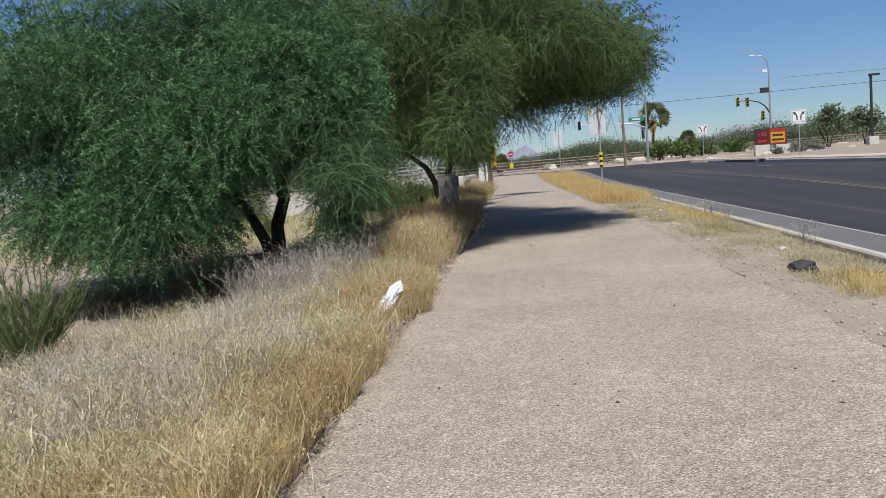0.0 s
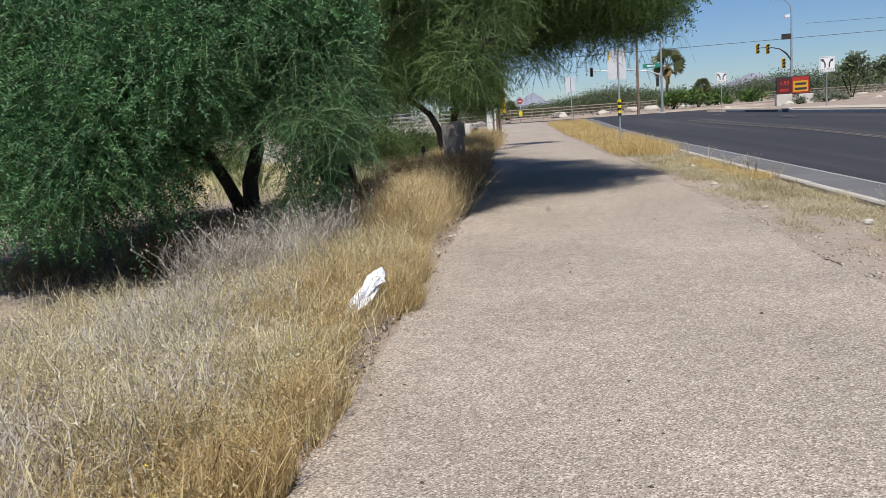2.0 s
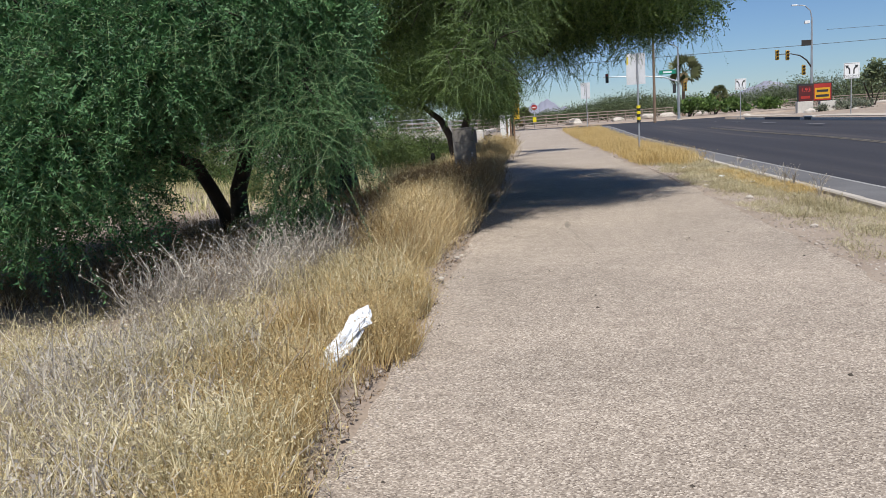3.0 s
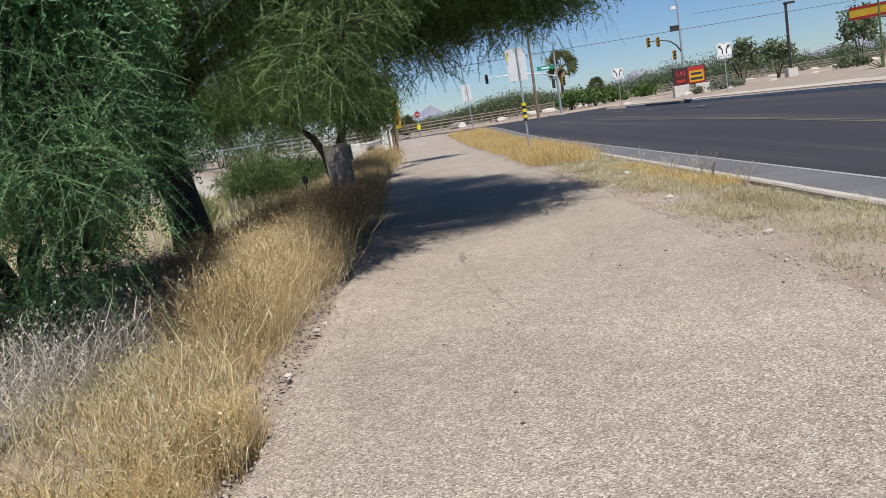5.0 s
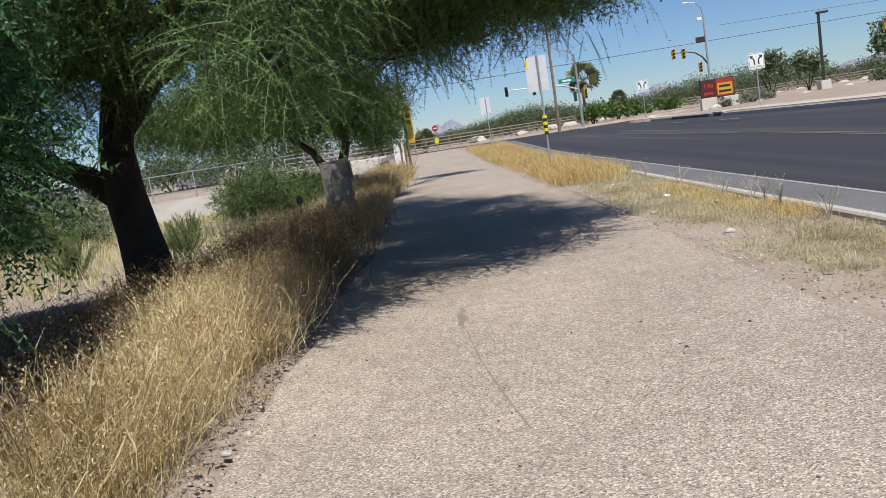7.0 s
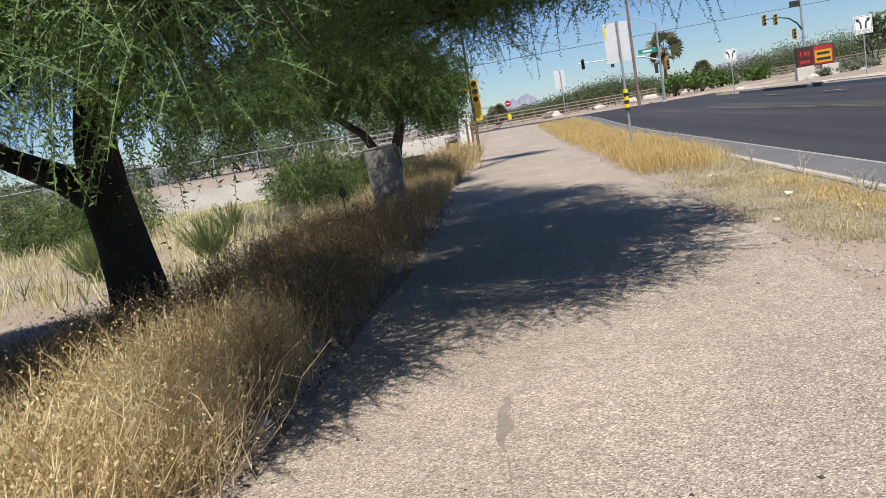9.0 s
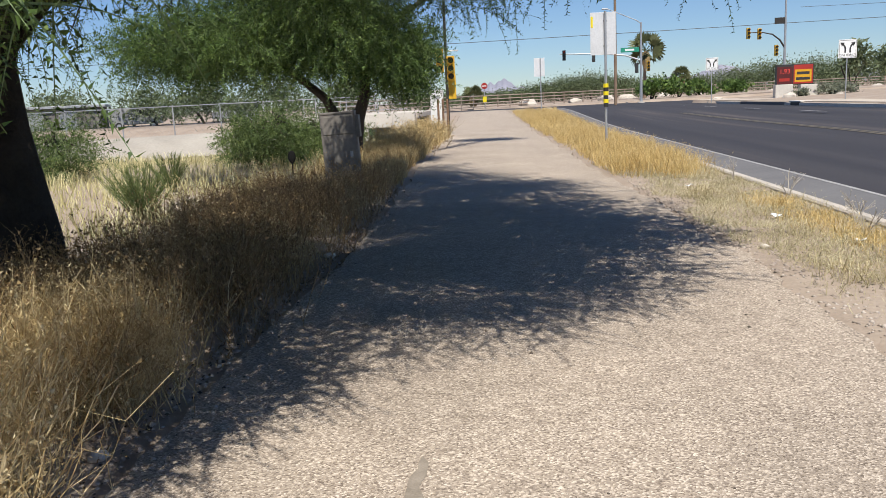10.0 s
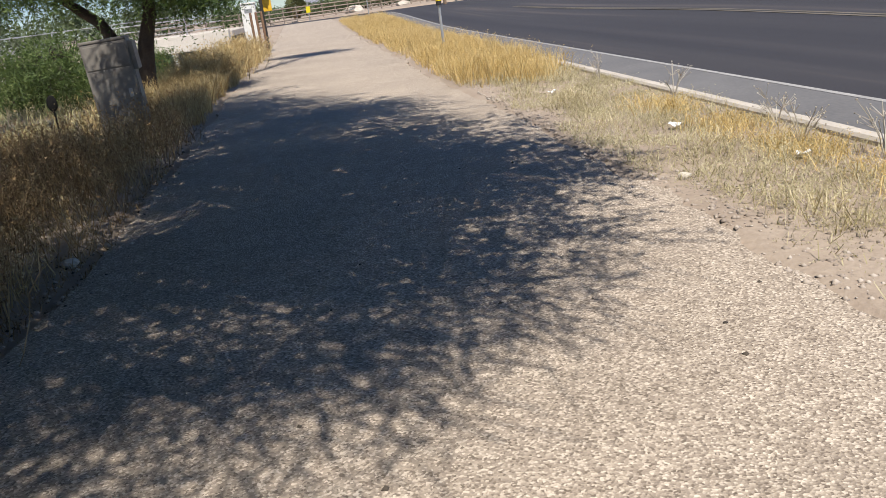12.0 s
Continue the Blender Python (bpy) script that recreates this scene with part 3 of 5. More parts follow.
blades("straw_grass", "pale straw-coloured dry grass, knee high beside the footpath", M_STRAW, 50000, field(-13, -1.25, -4.0, 14, lambda x, y: off_path(x, y) * (0.3 + 0.7 * patch(x, y, 3, 0.9, -0.3, 0.2)) * (1.0 - 0.9 * ss(10.0, 10.9, y) * ss(-2.5, -3.2, x)), 3000, 0.13, 0.75), 0.38, 0.0036, 1.2, 21, 0.0052, 3)
blades("grey_weeds", "brittle grey dead weed stems among the grass", M_GREY, 22000, field(-9, -2.0, -3.0, 10.0, lambda x, y: off_path(x, y) * patch(x, y, 9, 0.45, 0.0, 0.3) * (1.0 - 0.9 * ss(7.6, 9.2, y) * ss(-3.2, -4.0, x)), 420, 0.2), 0.40, 0.0030, 1.0, 22, 0.0058, 3)
def wiry(name, label, material, spots, per, height, width, seed, heads=0.006, spread=0.14, twigs=5):
    """Brittle branching weeds: zigzag stems that fan out from each spot, with short forked twigs and small seed heads."""
    rng = np.random.default_rng(seed)
    spots = np.array(spots, float)
    n = per * len(spots)
    at = np.repeat(spots, per, axis=0) + rng.normal(0, spread, (n, 2))
    base = np.stack([at[:, 0], at[:, 1], [land(a, b) - 0.01 for a, b in at]], axis=1)
    h = height * (0.45 + 0.75 * rng.random(n))
    d = np.clip(rng.normal(0, 0.36, (n, 3)), -0.6, 0.6)
    d[:, 2] = 1.0
    d /= np.linalg.norm(d, axis=1, keepdims=True)
    nodes = [base]
    for k in range(5):
        kink = rng.normal(0, 0.32, (n, 3))
        kink[:, 2] *= 0.4
        nodes.append(nodes[-1] + (d + kink) * (h / 5)[:, None])
    side = np.cross(d, rng.normal(0, 1, (n, 3)))
    side *= (width / np.linalg.norm(side, axis=1))[:, None]
    vs, ts, off = [], [], 0

    def add(*corners):
        nonlocal off
        v = np.stack(corners, axis=1).reshape(-1, 3)
        vs.append(v)
        ts.append(np.arange(len(v)).reshape(-1, 3) + off)
        off += len(v)

    for a, b in zip(nodes, nodes[1:]):
        add(a - side, a + side, b + side * 0.8)
        add(a - side, b + side * 0.8, b - side * 0.8)
    for k in range(twigs):
        a = nodes[1 + k % 5]
        t = rng.normal(0, 0.75, (n, 3))
        t[:, 2] = 0.35 + 0.6 * rng.random(n)
        e = a + t * (0.22 * h)[:, None]
        add(a - side * 0.6, a + side * 0.6, e)
        for _ in range(2):
            f = e + rng.normal(0, 0.02, (n, 3))
            q = rng.normal(0, heads, (n, 3, 3))
            add(f + q[:, 0], f + q[:, 1], f + q[:, 2])
    for _ in range(2):
        q = rng.normal(0, heads, (n, 3, 3))
        add(nodes[-1] + q[:, 0], nodes[-1] + q[:, 1], nodes[-1] + q[:, 2])
    return tagged(tri_mesh(name, np.concatenate(vs), np.concatenate(ts), material), label, "dry weeds", kind="stuff")


def spots(seed, n, x0, x1, y0, y1, keep=None):
    rng = np.random.default_rng(seed)
    p = np.stack([x0 + (x1 - x0) * rng.random(n), y0 + (y1 - y0) * rng.random(n)], axis=1)
    return [tuple(q) for q in p if keep is None or keep(*q)]


wiry("grey_weeds", "silvery dead bush with branching stems", M_GREY, [(-3.3, 10.55), (-3.05, 10.95), (-2.85, 11.35), (-2.6, 11.8), (-3.6, 10.2)], 120, 0.62, 0.0034, 42, 0.0075, 0.16, 8)
wiry("grey_weeds", "low mats of wiry grey dead weeds", M_GREY, [(-3.3, 5.4), (-3.0, 5.9), (-3.7, 6.1), (-2.6, 4.7), (-2.9, 8.1), (-2.6, 8.6), (-3.2, 8.6), (-4.3, 6.6), (-2.4, 7.4), (-4.6, 8.4), (-3.9, 4.6), (-2.1, 6.3)], 210, 0.38, 0.0030, 44, 0.006, 0.26, 6)
# Left of the buff belt the tree's shade is coloured in as darker brown.
wiry("shaded_weeds", "branching weeds at the shade's edge, coloured darker brown for the shade", M_RUST_SHADE, spots(45, 90, -5.6, -2.4, 12.2, 18.0, lambda x, y: x < -2.3 - 0.13 * (y - 12.5)), 60, 0.5, 0.0034, 46, 0.008, 0.16, 6)
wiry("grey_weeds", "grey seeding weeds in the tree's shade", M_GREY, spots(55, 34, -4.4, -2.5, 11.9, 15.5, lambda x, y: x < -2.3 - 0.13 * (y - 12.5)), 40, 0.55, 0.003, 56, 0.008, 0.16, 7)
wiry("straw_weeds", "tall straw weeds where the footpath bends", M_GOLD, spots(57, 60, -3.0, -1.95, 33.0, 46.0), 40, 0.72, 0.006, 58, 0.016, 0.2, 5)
wiry("sunlit_weeds", "seeding weeds beside the footpath, coloured the lighter sunlit buff", M_BUFF_SUN, spots(47, 70, -2.9, -1.62, 12.3, 16.6, lambda x, y: x > -2.08 - 0.11 * (y - 12.5)), 100, 0.62, 0.0030, 48, 0.0065, 0.16, 8)
wiry("shaded_weeds", "tall seeding weeds along the footpath's edge, shade put into their brown", M_RUST_SHADE, spots(49, 60, -3.8, -1.5, 16.5, 26.0), 50, 0.6, 0.003, 50, 0.009, 0.2, 5)
wiry("straw_weeds", "tangled pale straw weeds beside the footpath", M_STRAW, spots(51, 90, -4.8, -1.6, 3.2, 13.0, lambda x, y: (y < 10 or x > -2.6) and math.hypot(x + 1.6, y - 8.5) > 0.6), 100, 0.38, 0.0028, 52, 0.0052, 0.17, 6)
blades("golden_tussock", "dense orange-gold grass tussocks at the footpath's edge", M_GOLD, 6400, lambda rng, n: (lambda k: (np.array([-1.4, -1.47, -1.3, -1.42, -1.5, -1.45, -1.4, -1.55])[k] + rng.normal(0, 0.09, n).clip(-0.25, 0.14), np.array([6.4, 4.7, 9.0, 5.5, 9.4, 3.8, 10.3, 7.3])[k] + rng.normal(0, 0.16, n), np.ones(n)))(rng.integers(0, 8, n)), 0.36, 0.0030, 0.55, 53, 0.0048, 2)
blades("edge_thatch", "dark matted roots along the footpath's edge", M_RUST_SHADE, 9000, field(-1.5, -1.02, -2, 24, lambda x, y: off_path(x - 0.14, y)), 0.07, 0.003, 1.6, 43)
blades("golden_grass", "golden dry grass along the footpath's edge", M_GOLD, 24000, field(-2.3, -1.18, -3, 13, lambda x, y: off_path(x, y) * (0.3 + 0.7 * patch(x, y, 4, 0.8, -0.2, 0.2)), 420, 0.09), 0.34, 0.0030, 0.8, 23, 0.0048, 2)
# Buff where sun falls, browner under the trees: the colours carry the shade.
blades("seeding_weeds", "tall seeding weeds beside the footpath in the lighter sunlit buff", M_BUFF_SUN, 6000, field(-3.0, -1.35, 11.2, 17.2, lambda x, y: off_path(x, y) * (0.25 + 0.75 * patch(x, y, 6, 0.7, -0.25, 0.15)) * (1.0 if -1.5 > x > -2.1 - 0.11 * (y - 12.5) else 0.0), 420, 0.15), 0.62, 0.0028, 0.5, 24, 0.0062, 4)
blades("seeding_weeds", "dry seeding weeds under the trees in the shade-darkened brown", M_RUST_SHADE, 8500, field(-4.2, -1.2, 16.4, 27, lambda x, y: off_path(x, y) * (0.15 + 0.85 * patch(x, y, 6, 0.6, -0.2, 0.2)), 420, 0.16), 0.52, 0.003, 0.65, 34, 0.01, 3)
blades("seeding_weeds", "seeding weeds beside the footpath, sunlit buff among the shade-darkened ones", M_BUFF_SUN, 5000, field(-3.2, -1.2, 16.4, 27, lambda x, y: off_path(x, y) * (0.1 + 0.9 * patch(x, y, 16, 0.7, -0.1, 0.25)), 260, 0.15), 0.5, 0.003, 0.65, 37, 0.01, 3)
blades("dark_brush", "dry brush under the tree in the shade-darkened brown", M_RUST_SHADE, 8000, field(-8.5, -3.0, 12.4, 20.5, None, 420, 0.22), 0.45, 0.0034, 0.7, 35, 0.008, 3)
blades("straw_grass", "bright straw grass on the open ground behind the trees", M_PALE, 34000, field(-26, -3.4, 23, 50, lambda x, y: 0.35 + 0.8 * patch(x, y, 5, 0.3, -0.3, 0.2), 2400, 0.25), 0.5, 0.008, 0.7, 25)
blades("green_weeds", "green tufts of weeds on the open ground", M_GREEN, 6000, field(-18, -4.5, 24, 44, lambda x, y: patch(x, y, 15, 0.35, 0.1, 0.3), 160, 0.3), 0.6, 0.008, 0.6, 36)
blades("straw_grass", "dry straw grass along the footpath's far edge", M_GOLD, 15000, field(-3.2, -1.2, 27.5, 48, lambda x, y: off_path(x, y), 700, 0.16), 0.55, 0.006, 0.6, 26, 0.010, 2)


def verge(x, y):
    a, b = PATH_R + bend(y) + 0.15 + ragged(y, 7.5, 0.12), KERB_IN
    return 1.0 if a < x < b else 0.0


M_VERGE_GOLD = leafy("golden_verge_blade", [(0.05, (0.34, 0.22, 0.07)), (0.5, (0.62, 0.45, 0.18)), (0.95, (0.80, 0.66, 0.36))], 0.3, 0.8)


def thin_verge(x, y):
    """Bare gravelly soil beside the footpath, matted grass towards the kerb."""
    k = (x - 2.75) / 1.5 + 0.75 * noise.noise((x * 1.1, y * 0.7, 8)) + 0.35 * noise.noise((x * 3, y * 2.4, 2)) + 0.25 * ss(15, 21, y) - 0.2 * ss(14, 9, y)
    return verge(x, y) * ss(-0.1, 0.5, k)


blades("verge_grass", "matted low dry grass between footpath and kerb", M_VERGE, 52000, field(2.3, 4.4, 2, 29, thin_verge, 1700, 0.12), 0.10, 0.0026, 1.7, 27, 0.004, 2)
blades("verge_grass", "pale straw tufts in the thin verge grass", M_STRAW, 9000, field(2.6, 4.4, 8, 29, lambda x, y: thin_verge(x, y) * patch(x, y, 21, 0.8, 0.0, 0.3), 260, 0.1), 0.18, 0.0022, 1.0, 29, 0.005, 2)
blades("verge_grass", "thick golden dry grass between footpath and kerb", M_VERGE_GOLD, 46000, field(1.0, 4.42, 24, 74, lambda x, y: verge(x, y) * ss(26.5, 28.2, y + 0.9 * noise.noise((x * 1.5, 3, 3))), 1700, 0.2, 1.35), 0.36, 0.0046, 0.6, 28, 0.007, 2)

# ---- paint and metal ----
M_GALV = plain("galvanised_steel", (0.36, 0.37, 0.38), (0.52, 0.53, 0.54), 2.0, 30, 0.45, 0.6, 0.05)
M_SIGN = plain("sign_white", (0.74, 0.74, 0.73), (0.82, 0.82, 0.81), 2.0, 20, 0.4, 0.0, 0.03)
M_ALU = plain("bare_aluminium", (0.62, 0.63, 0.64), (0.74, 0.75, 0.76), 2.0, 20, 0.5, 0.2, 0.03)
M_BLACK = plain("black_paint", (0.018, 0.018, 0.018), (0.035, 0.034, 0.033), 3.0, 30, 0.6)
M_YELLOW = plain("signal_yellow", (0.62, 0.36, 0.02), (0.78, 0.48, 0.04), 2.0, 20, 0.5)
M_BAND = plain("reflective_yellow", (0.75, 0.60, 0.01), (0.85, 0.70, 0.03), 3.0, 20, 0.4)
M_RED = plain("sign_red", (0.30, 0.02, 0.014), (0.40, 0.032, 0.02), 2.0, 20, 0.45)
M_DKRED = plain("price_panel_red", (0.06, 0.008, 0.008), (0.10, 0.014, 0.012), 2.0, 20, 0.4)
M_GREENSIGN = plain("street_sign_green", (0.01, 0.20, 0.13), (0.02, 0.28, 0.18), 2.0, 20, 0.45)
M_RUSTY = plain("rusted_pipe", (0.14, 0.075, 0.045), (0.25, 0.15, 0.09), 2.0, 30, 0.85)
M_FENCE = plain("tan_rail_steel", (0.24, 0.19, 0.15), (0.36, 0.29, 0.235), 1.0, 20, 0.8)
M_WOOD = plain("weathered_pole_wood", (0.16, 0.105, 0.07), (0.27, 0.19, 0.13), 1.5, 25, 0.9)
M_BRONZE = plain("dark_bronze", (0.03, 0.026, 0.022), (0.055, 0.048, 0.042), 1.5, 20, 0.5, 0.3)
M_CABINET = plain("grey_cabinet_paint", (0.15, 0.137, 0.122), (0.235, 0.217, 0.195), 1.3, 18, 0.6)
M_WHITE = plain("white_paint", (0.68, 0.68, 0.66), (0.80, 0.80, 0.78), 1.3, 18, 0.55)
M_BAG = plain("white_plastic_film", (0.68, 0.72, 0.77), (0.80, 0.83, 0.87), 5.0, 40, 0.35)
M_FIGURE = plain("figure_red", (0.60, 0.05, 0.04), (0.72, 0.08, 0.06), 2.0, 20, 0.5)
M_LENS_RED = plain("red_lens", (0.35, 0.015, 0.01), (0.5, 0.03, 0.02), 8.0, 60, 0.25)
M_LENS_DARK = plain("dark_lens", (0.03, 0.03, 0.025), (0.06, 0.06, 0.05), 8.0, 60, 0.25)
M_STONE = plain("pale_stone", (0.38, 0.33, 0.28), (0.62, 0.57, 0.50), 4.0, 40, 0.9, relief=0.5)
M_DARKSTONE = plain("black_rubber", (0.02, 0.02, 0.022), (0.05, 0.05, 0.052), 6.0, 40, 0.75)
M_STAIN = plain("oil_stained_chips", (0.17, 0.143, 0.112), (0.32, 0.275, 0.225), 9.0, 105, 0.9)
# Hill rock with the distance haze mixed into its colour as blue-grey.
M_HILL = plain("hazed_hill_rock", (0.20, 0.21, 0.27), (0.28, 0.28, 0.33), 0.004, 0.03, 1.0)
M_SHRUB = leafy("desert_shrub_leaf", [(0.1, (0.06, 0.085, 0.04)), (0.5, (0.115, 0.15, 0.07)), (0.95, (0.19, 0.225, 0.115))], 0.2)
M_SHRUB_GREY = leafy("grey_shrub_leaf", [(0.1, (0.10, 0.12, 0.08)), (0.5, (0.17, 0.19, 0.13)), (0.95, (0.28, 0.29, 0.21))], 0.2)
M_PALM = leafy("palm_frond", [(0.1, (0.045, 0.06, 0.022)), (0.5, (0.085, 0.105, 0.04)), (0.95, (0.15, 0.155, 0.07))], 0.2)
M_AGAVE = leafy("agave_leaf", [(0.1, (0.16, 0.20, 0.10)), (0.9, (0.34, 0.36, 0.20))], 0.05)
M_GLASS_DARK = plain("dark_window_glass", (0.015, 0.018, 0.02), (0.03, 0.033, 0.036), 2.0, 20, 0.08)


def cyl(r, z0, z1, x=0.0, y=0.0, sides=12, r2=None):
    return tube_bm([(x, y, z0), (x, y, z1)], [r, r if r2 is None else r2], sides)


def flat(bm, pts, width, y, thick=0.004):
    """A thin raised bar along points in the xz plane, facing -y."""
    for (x0, z0), (x1, z1) in zip(pts, pts[1:]):
        d = Vector((x1 - x0, z1 - z0)).normalized()
        nx, nz = -d.y * width / 2, d.x * width / 2
        q = [(x0 + nx, z0 + nz), (x0 - nx, z0 - nz), (x1 - nx, z1 - nz), (x1 + nx, z1 + nz)]
        f = [bm.verts.new((a, y, b)) for a, b in q]
        k = [bm.verts.new((a, y + thick, b)) for a, b in q]
        bm.faces.new(f)
        bm.faces.new(k[::-1])
        for i in range(4):
            bm.faces.new((f[i], k[i], k[(i + 1) % 4], f[(i + 1) % 4]))
    return bm


def wedge(bm, tip, back, half, y, thick=0.004):
    """A flat triangular arrow head in the xz plane."""
    t, b = Vector(tip), Vector(back)
    d = (t - b).normalized()
    s = Vector((-d.y, d.x)) * half
    q = [t, b + s, b - s]
    f = [bm.verts.new((p.x, y, p.y)) for p in q]
    k = [bm.verts.new((p.x, y + thick, p.y)) for p in q]
    bm.faces.new(f)
    bm.faces.new(k[::-1])
    for i in range(3):
        bm.faces.new((f[i], k[i], k[(i + 1) % 3], f[(i + 1) % 3]))
    return bm


def words(text, size, place, material, parent, name="lettering"):
    c = bpy.data.curves.new(name, "FONT")
    c.body, c.size, c.align_x, c.align_y, c.extrude = text, size, "CENTER", "CENTER", 0.002
    tmp = new("tmp_text", c)
    bpy.context.view_layer.update()
    me = bpy.data.meshes.new_from_object(tmp.evaluated_get(bpy.context.evaluated_depsgraph_get()))
    bpy.data.objects.remove(tmp)
    me.materials.clear()
    me.materials.append(material)
    ob = new(name, me)
    ob.parent = parent
    ob.matrix_basis = pose(*place, 90, 0, 0)
    return ob


# ---- kerbs ----
kerb = tagged(new("kerb"), "weathered concrete kerb with dirt along its foot", "kerb", kind="structure")
for i in range(46):
    y0, y1 = -8 + 2.05 * i, -8 + 2.05 * (i + 1) - 0.012
    rows, profile = [], [(KERB_IN, -0.35), (KERB_IN, 0.025), (KERB_IN + 0.025, 0.05), (KERB_OUT - 0.04, 0.045), (KERB_OUT, 0.012), (KERB_OUT + 0.03, -0.35)]
    tops = 0.012 * noise.noise((i * 3.7, 1, 1))
    verts = [(x, y, z + grade(y) + (tops if z > 0 else 0)) for y in (y0, (y0 + y1) / 2, y1) for x, z in profile]
    faces = [(j * 6 + k, j * 6 + k + 1, (j + 1) * 6 + k + 1, (j + 1) * 6 + k) for j in range(2) for k in range(5)] + [(5, 4, 3, 2, 1, 0), (12, 13, 14, 15, 16, 17)]
    link_mesh("kerb_stone", verts, faces, M_CONCRETE, kerb)
far_kerb = strip("kerb_far_side", lambda y: ROAD_R - 0.02, lambda y: ROAD_R + 0.2, lambda y: far_grade(y) + 0.04, -30, 62, 2.0, M_CONCRETE_PALE, 0.4, 2)
tagged(far_kerb, "pale concrete kerb on the road's far side", "kerb", kind="structure")
far_kerb = strip("kerb_far_corner", lambda y: ROAD_R - 0.02 + 0.012 * (y - 72) ** 2 * (y > 72) * 0.3, lambda y: ROAD_R + 0.2 + 0.012 * (y - 72) ** 2 * (y > 72) * 0.3, lambda y: far_grade(y) + 0.04, 71, 86, 1.5, M_CONCRETE_PALE, 0.4, 2)
tagged(far_kerb, "pale concrete kerb past the driveway", "kerb", kind="structure")
tagged(strip("pavement_gravel_far_side", lambda y: ROAD_R + 0.2, lambda y: 30.0, lambda y: far_grade(y) + 0.13, 18, 62, 2.0, M_GRAVEL, 0.3, 4), "pale gravel verge beyond the road", "gravel verge", kind="structure")
tagged(strip("pavement_gravel_corner", lambda y: ROAD_R + 0.2, lambda y: 40.0, lambda y: far_grade(y) + 0.13, 71, 85.9, 2.0, M_GRAVEL, 0.3, 4), "pale gravel corner beside the junction", "gravel verge", kind="structure")
tagged(strip("road_driveway", lambda y: ROAD_R + 0.02, lambda y: 60.0, lambda y: far_grade(y) + 0.06, 62, 71, 3.0, M_GUTTER, 0.3, 4), "grey concrete driveway into a petrol station", "driveway", kind="structure")
tagged(strip("pavement_forecourt", lambda y: 30.0, lambda y: 95.0, lambda y: far_grade(y) + 0.20, 30, 62, 4.0, M_GRAVEL, 0.3, 4), "pale dusty forecourt", "forecourt", kind="structure")
for k in (-0.12, 0.12):
    tagged(strip("road_centre_line", lambda y: 10.6 + k, lambda y: 10.72 + k, lambda y: 0.55 * grade(y) + 0.45 * far_grade(y) - 0.072, -60, 60, 2.0, plain("faded_yellow_paint", (0.10, 0.085, 0.06), (0.17, 0.145, 0.11), 1.0, 20, 0.85), 0.003, 1), "faded yellow centre line on the road", "road marking", kind="structure")
for i in range(5):
    tagged(link_mesh("road_lane_dash", [(14.0, 48 + 9 * i, 0.336), (14.12, 48 + 9 * i, 0.336), (14.12, 51 + 9 * i, 0.336), (14.0, 51 + 9 * i, 0.336)], [(0, 1, 2, 3)], M_LINE), "worn white lane dash", "road marking", kind="structure")
inlet = thing("storm_drain", (ROAD_R + 0.02, 60.3, 0.36), "black storm drain opening in the pale kerb", "drain")
part("mouth", box_bm(-0.06, 0.15, -0.65, 0.65, -0.02, 0.16, 0.01), M_BLACK, inlet)
part("lintel", box_bm(-0.05, 0.6, -0.9, 0.9, 0.16, 0.24, 0.015), M_CONCRETE_PALE, inlet, "pale concrete lintel")


# ---- signs beside the road ----
def big_sign():
    s = thing("road_sign", (3.43, 36.4, 0.0), "large white road sign on a post with yellow-black bands", "road sign")
    part("post", cyl(0.035, -0.3, 3.80), M_GALV, s)
    part("panel", box_bm(-0.42, 0.30, 0.045, 0.053, 2.60, 3.78, 0.003), M_ALU, s, "white sign panel, back towards the footpath")
    for z in (2.82, 3.52):
        part("bracket", box_bm(-0.06, 0.06, 0.03, 0.05, z, z + 0.05, 0.004), M_GALV, s)
    part("sticker", box_bm(-0.405, -0.345, 0.038, 0.046, 3.37, 3.67, 0.001), M_BAND, s, "yellow strip at the panel's edge")
    for i in range(6):
        part("band", cyl(0.075 if i % 2 == 0 else 0.07, 1.79 - 0.11 * (i + 1), 1.79 - 0.11 * i, sides=14), M_BAND if i % 2 == 0 else M_BLACK, s, "yellow reflective band" if i % 2 == 0 else "black band")


def far_sign():
    s = thing("road_sign", (3.2, 71, 0.43), "white road sign on a thin steel post in the verge", "road sign")
    part("post", cyl(0.035, -0.3, 3.7), M_GALV, s)
    part("panel", box_bm(-0.45, 0.3, 0.04, 0.05, 2.45, 3.72, 0.003), M_ALU, s, "white sign panel seen from behind")


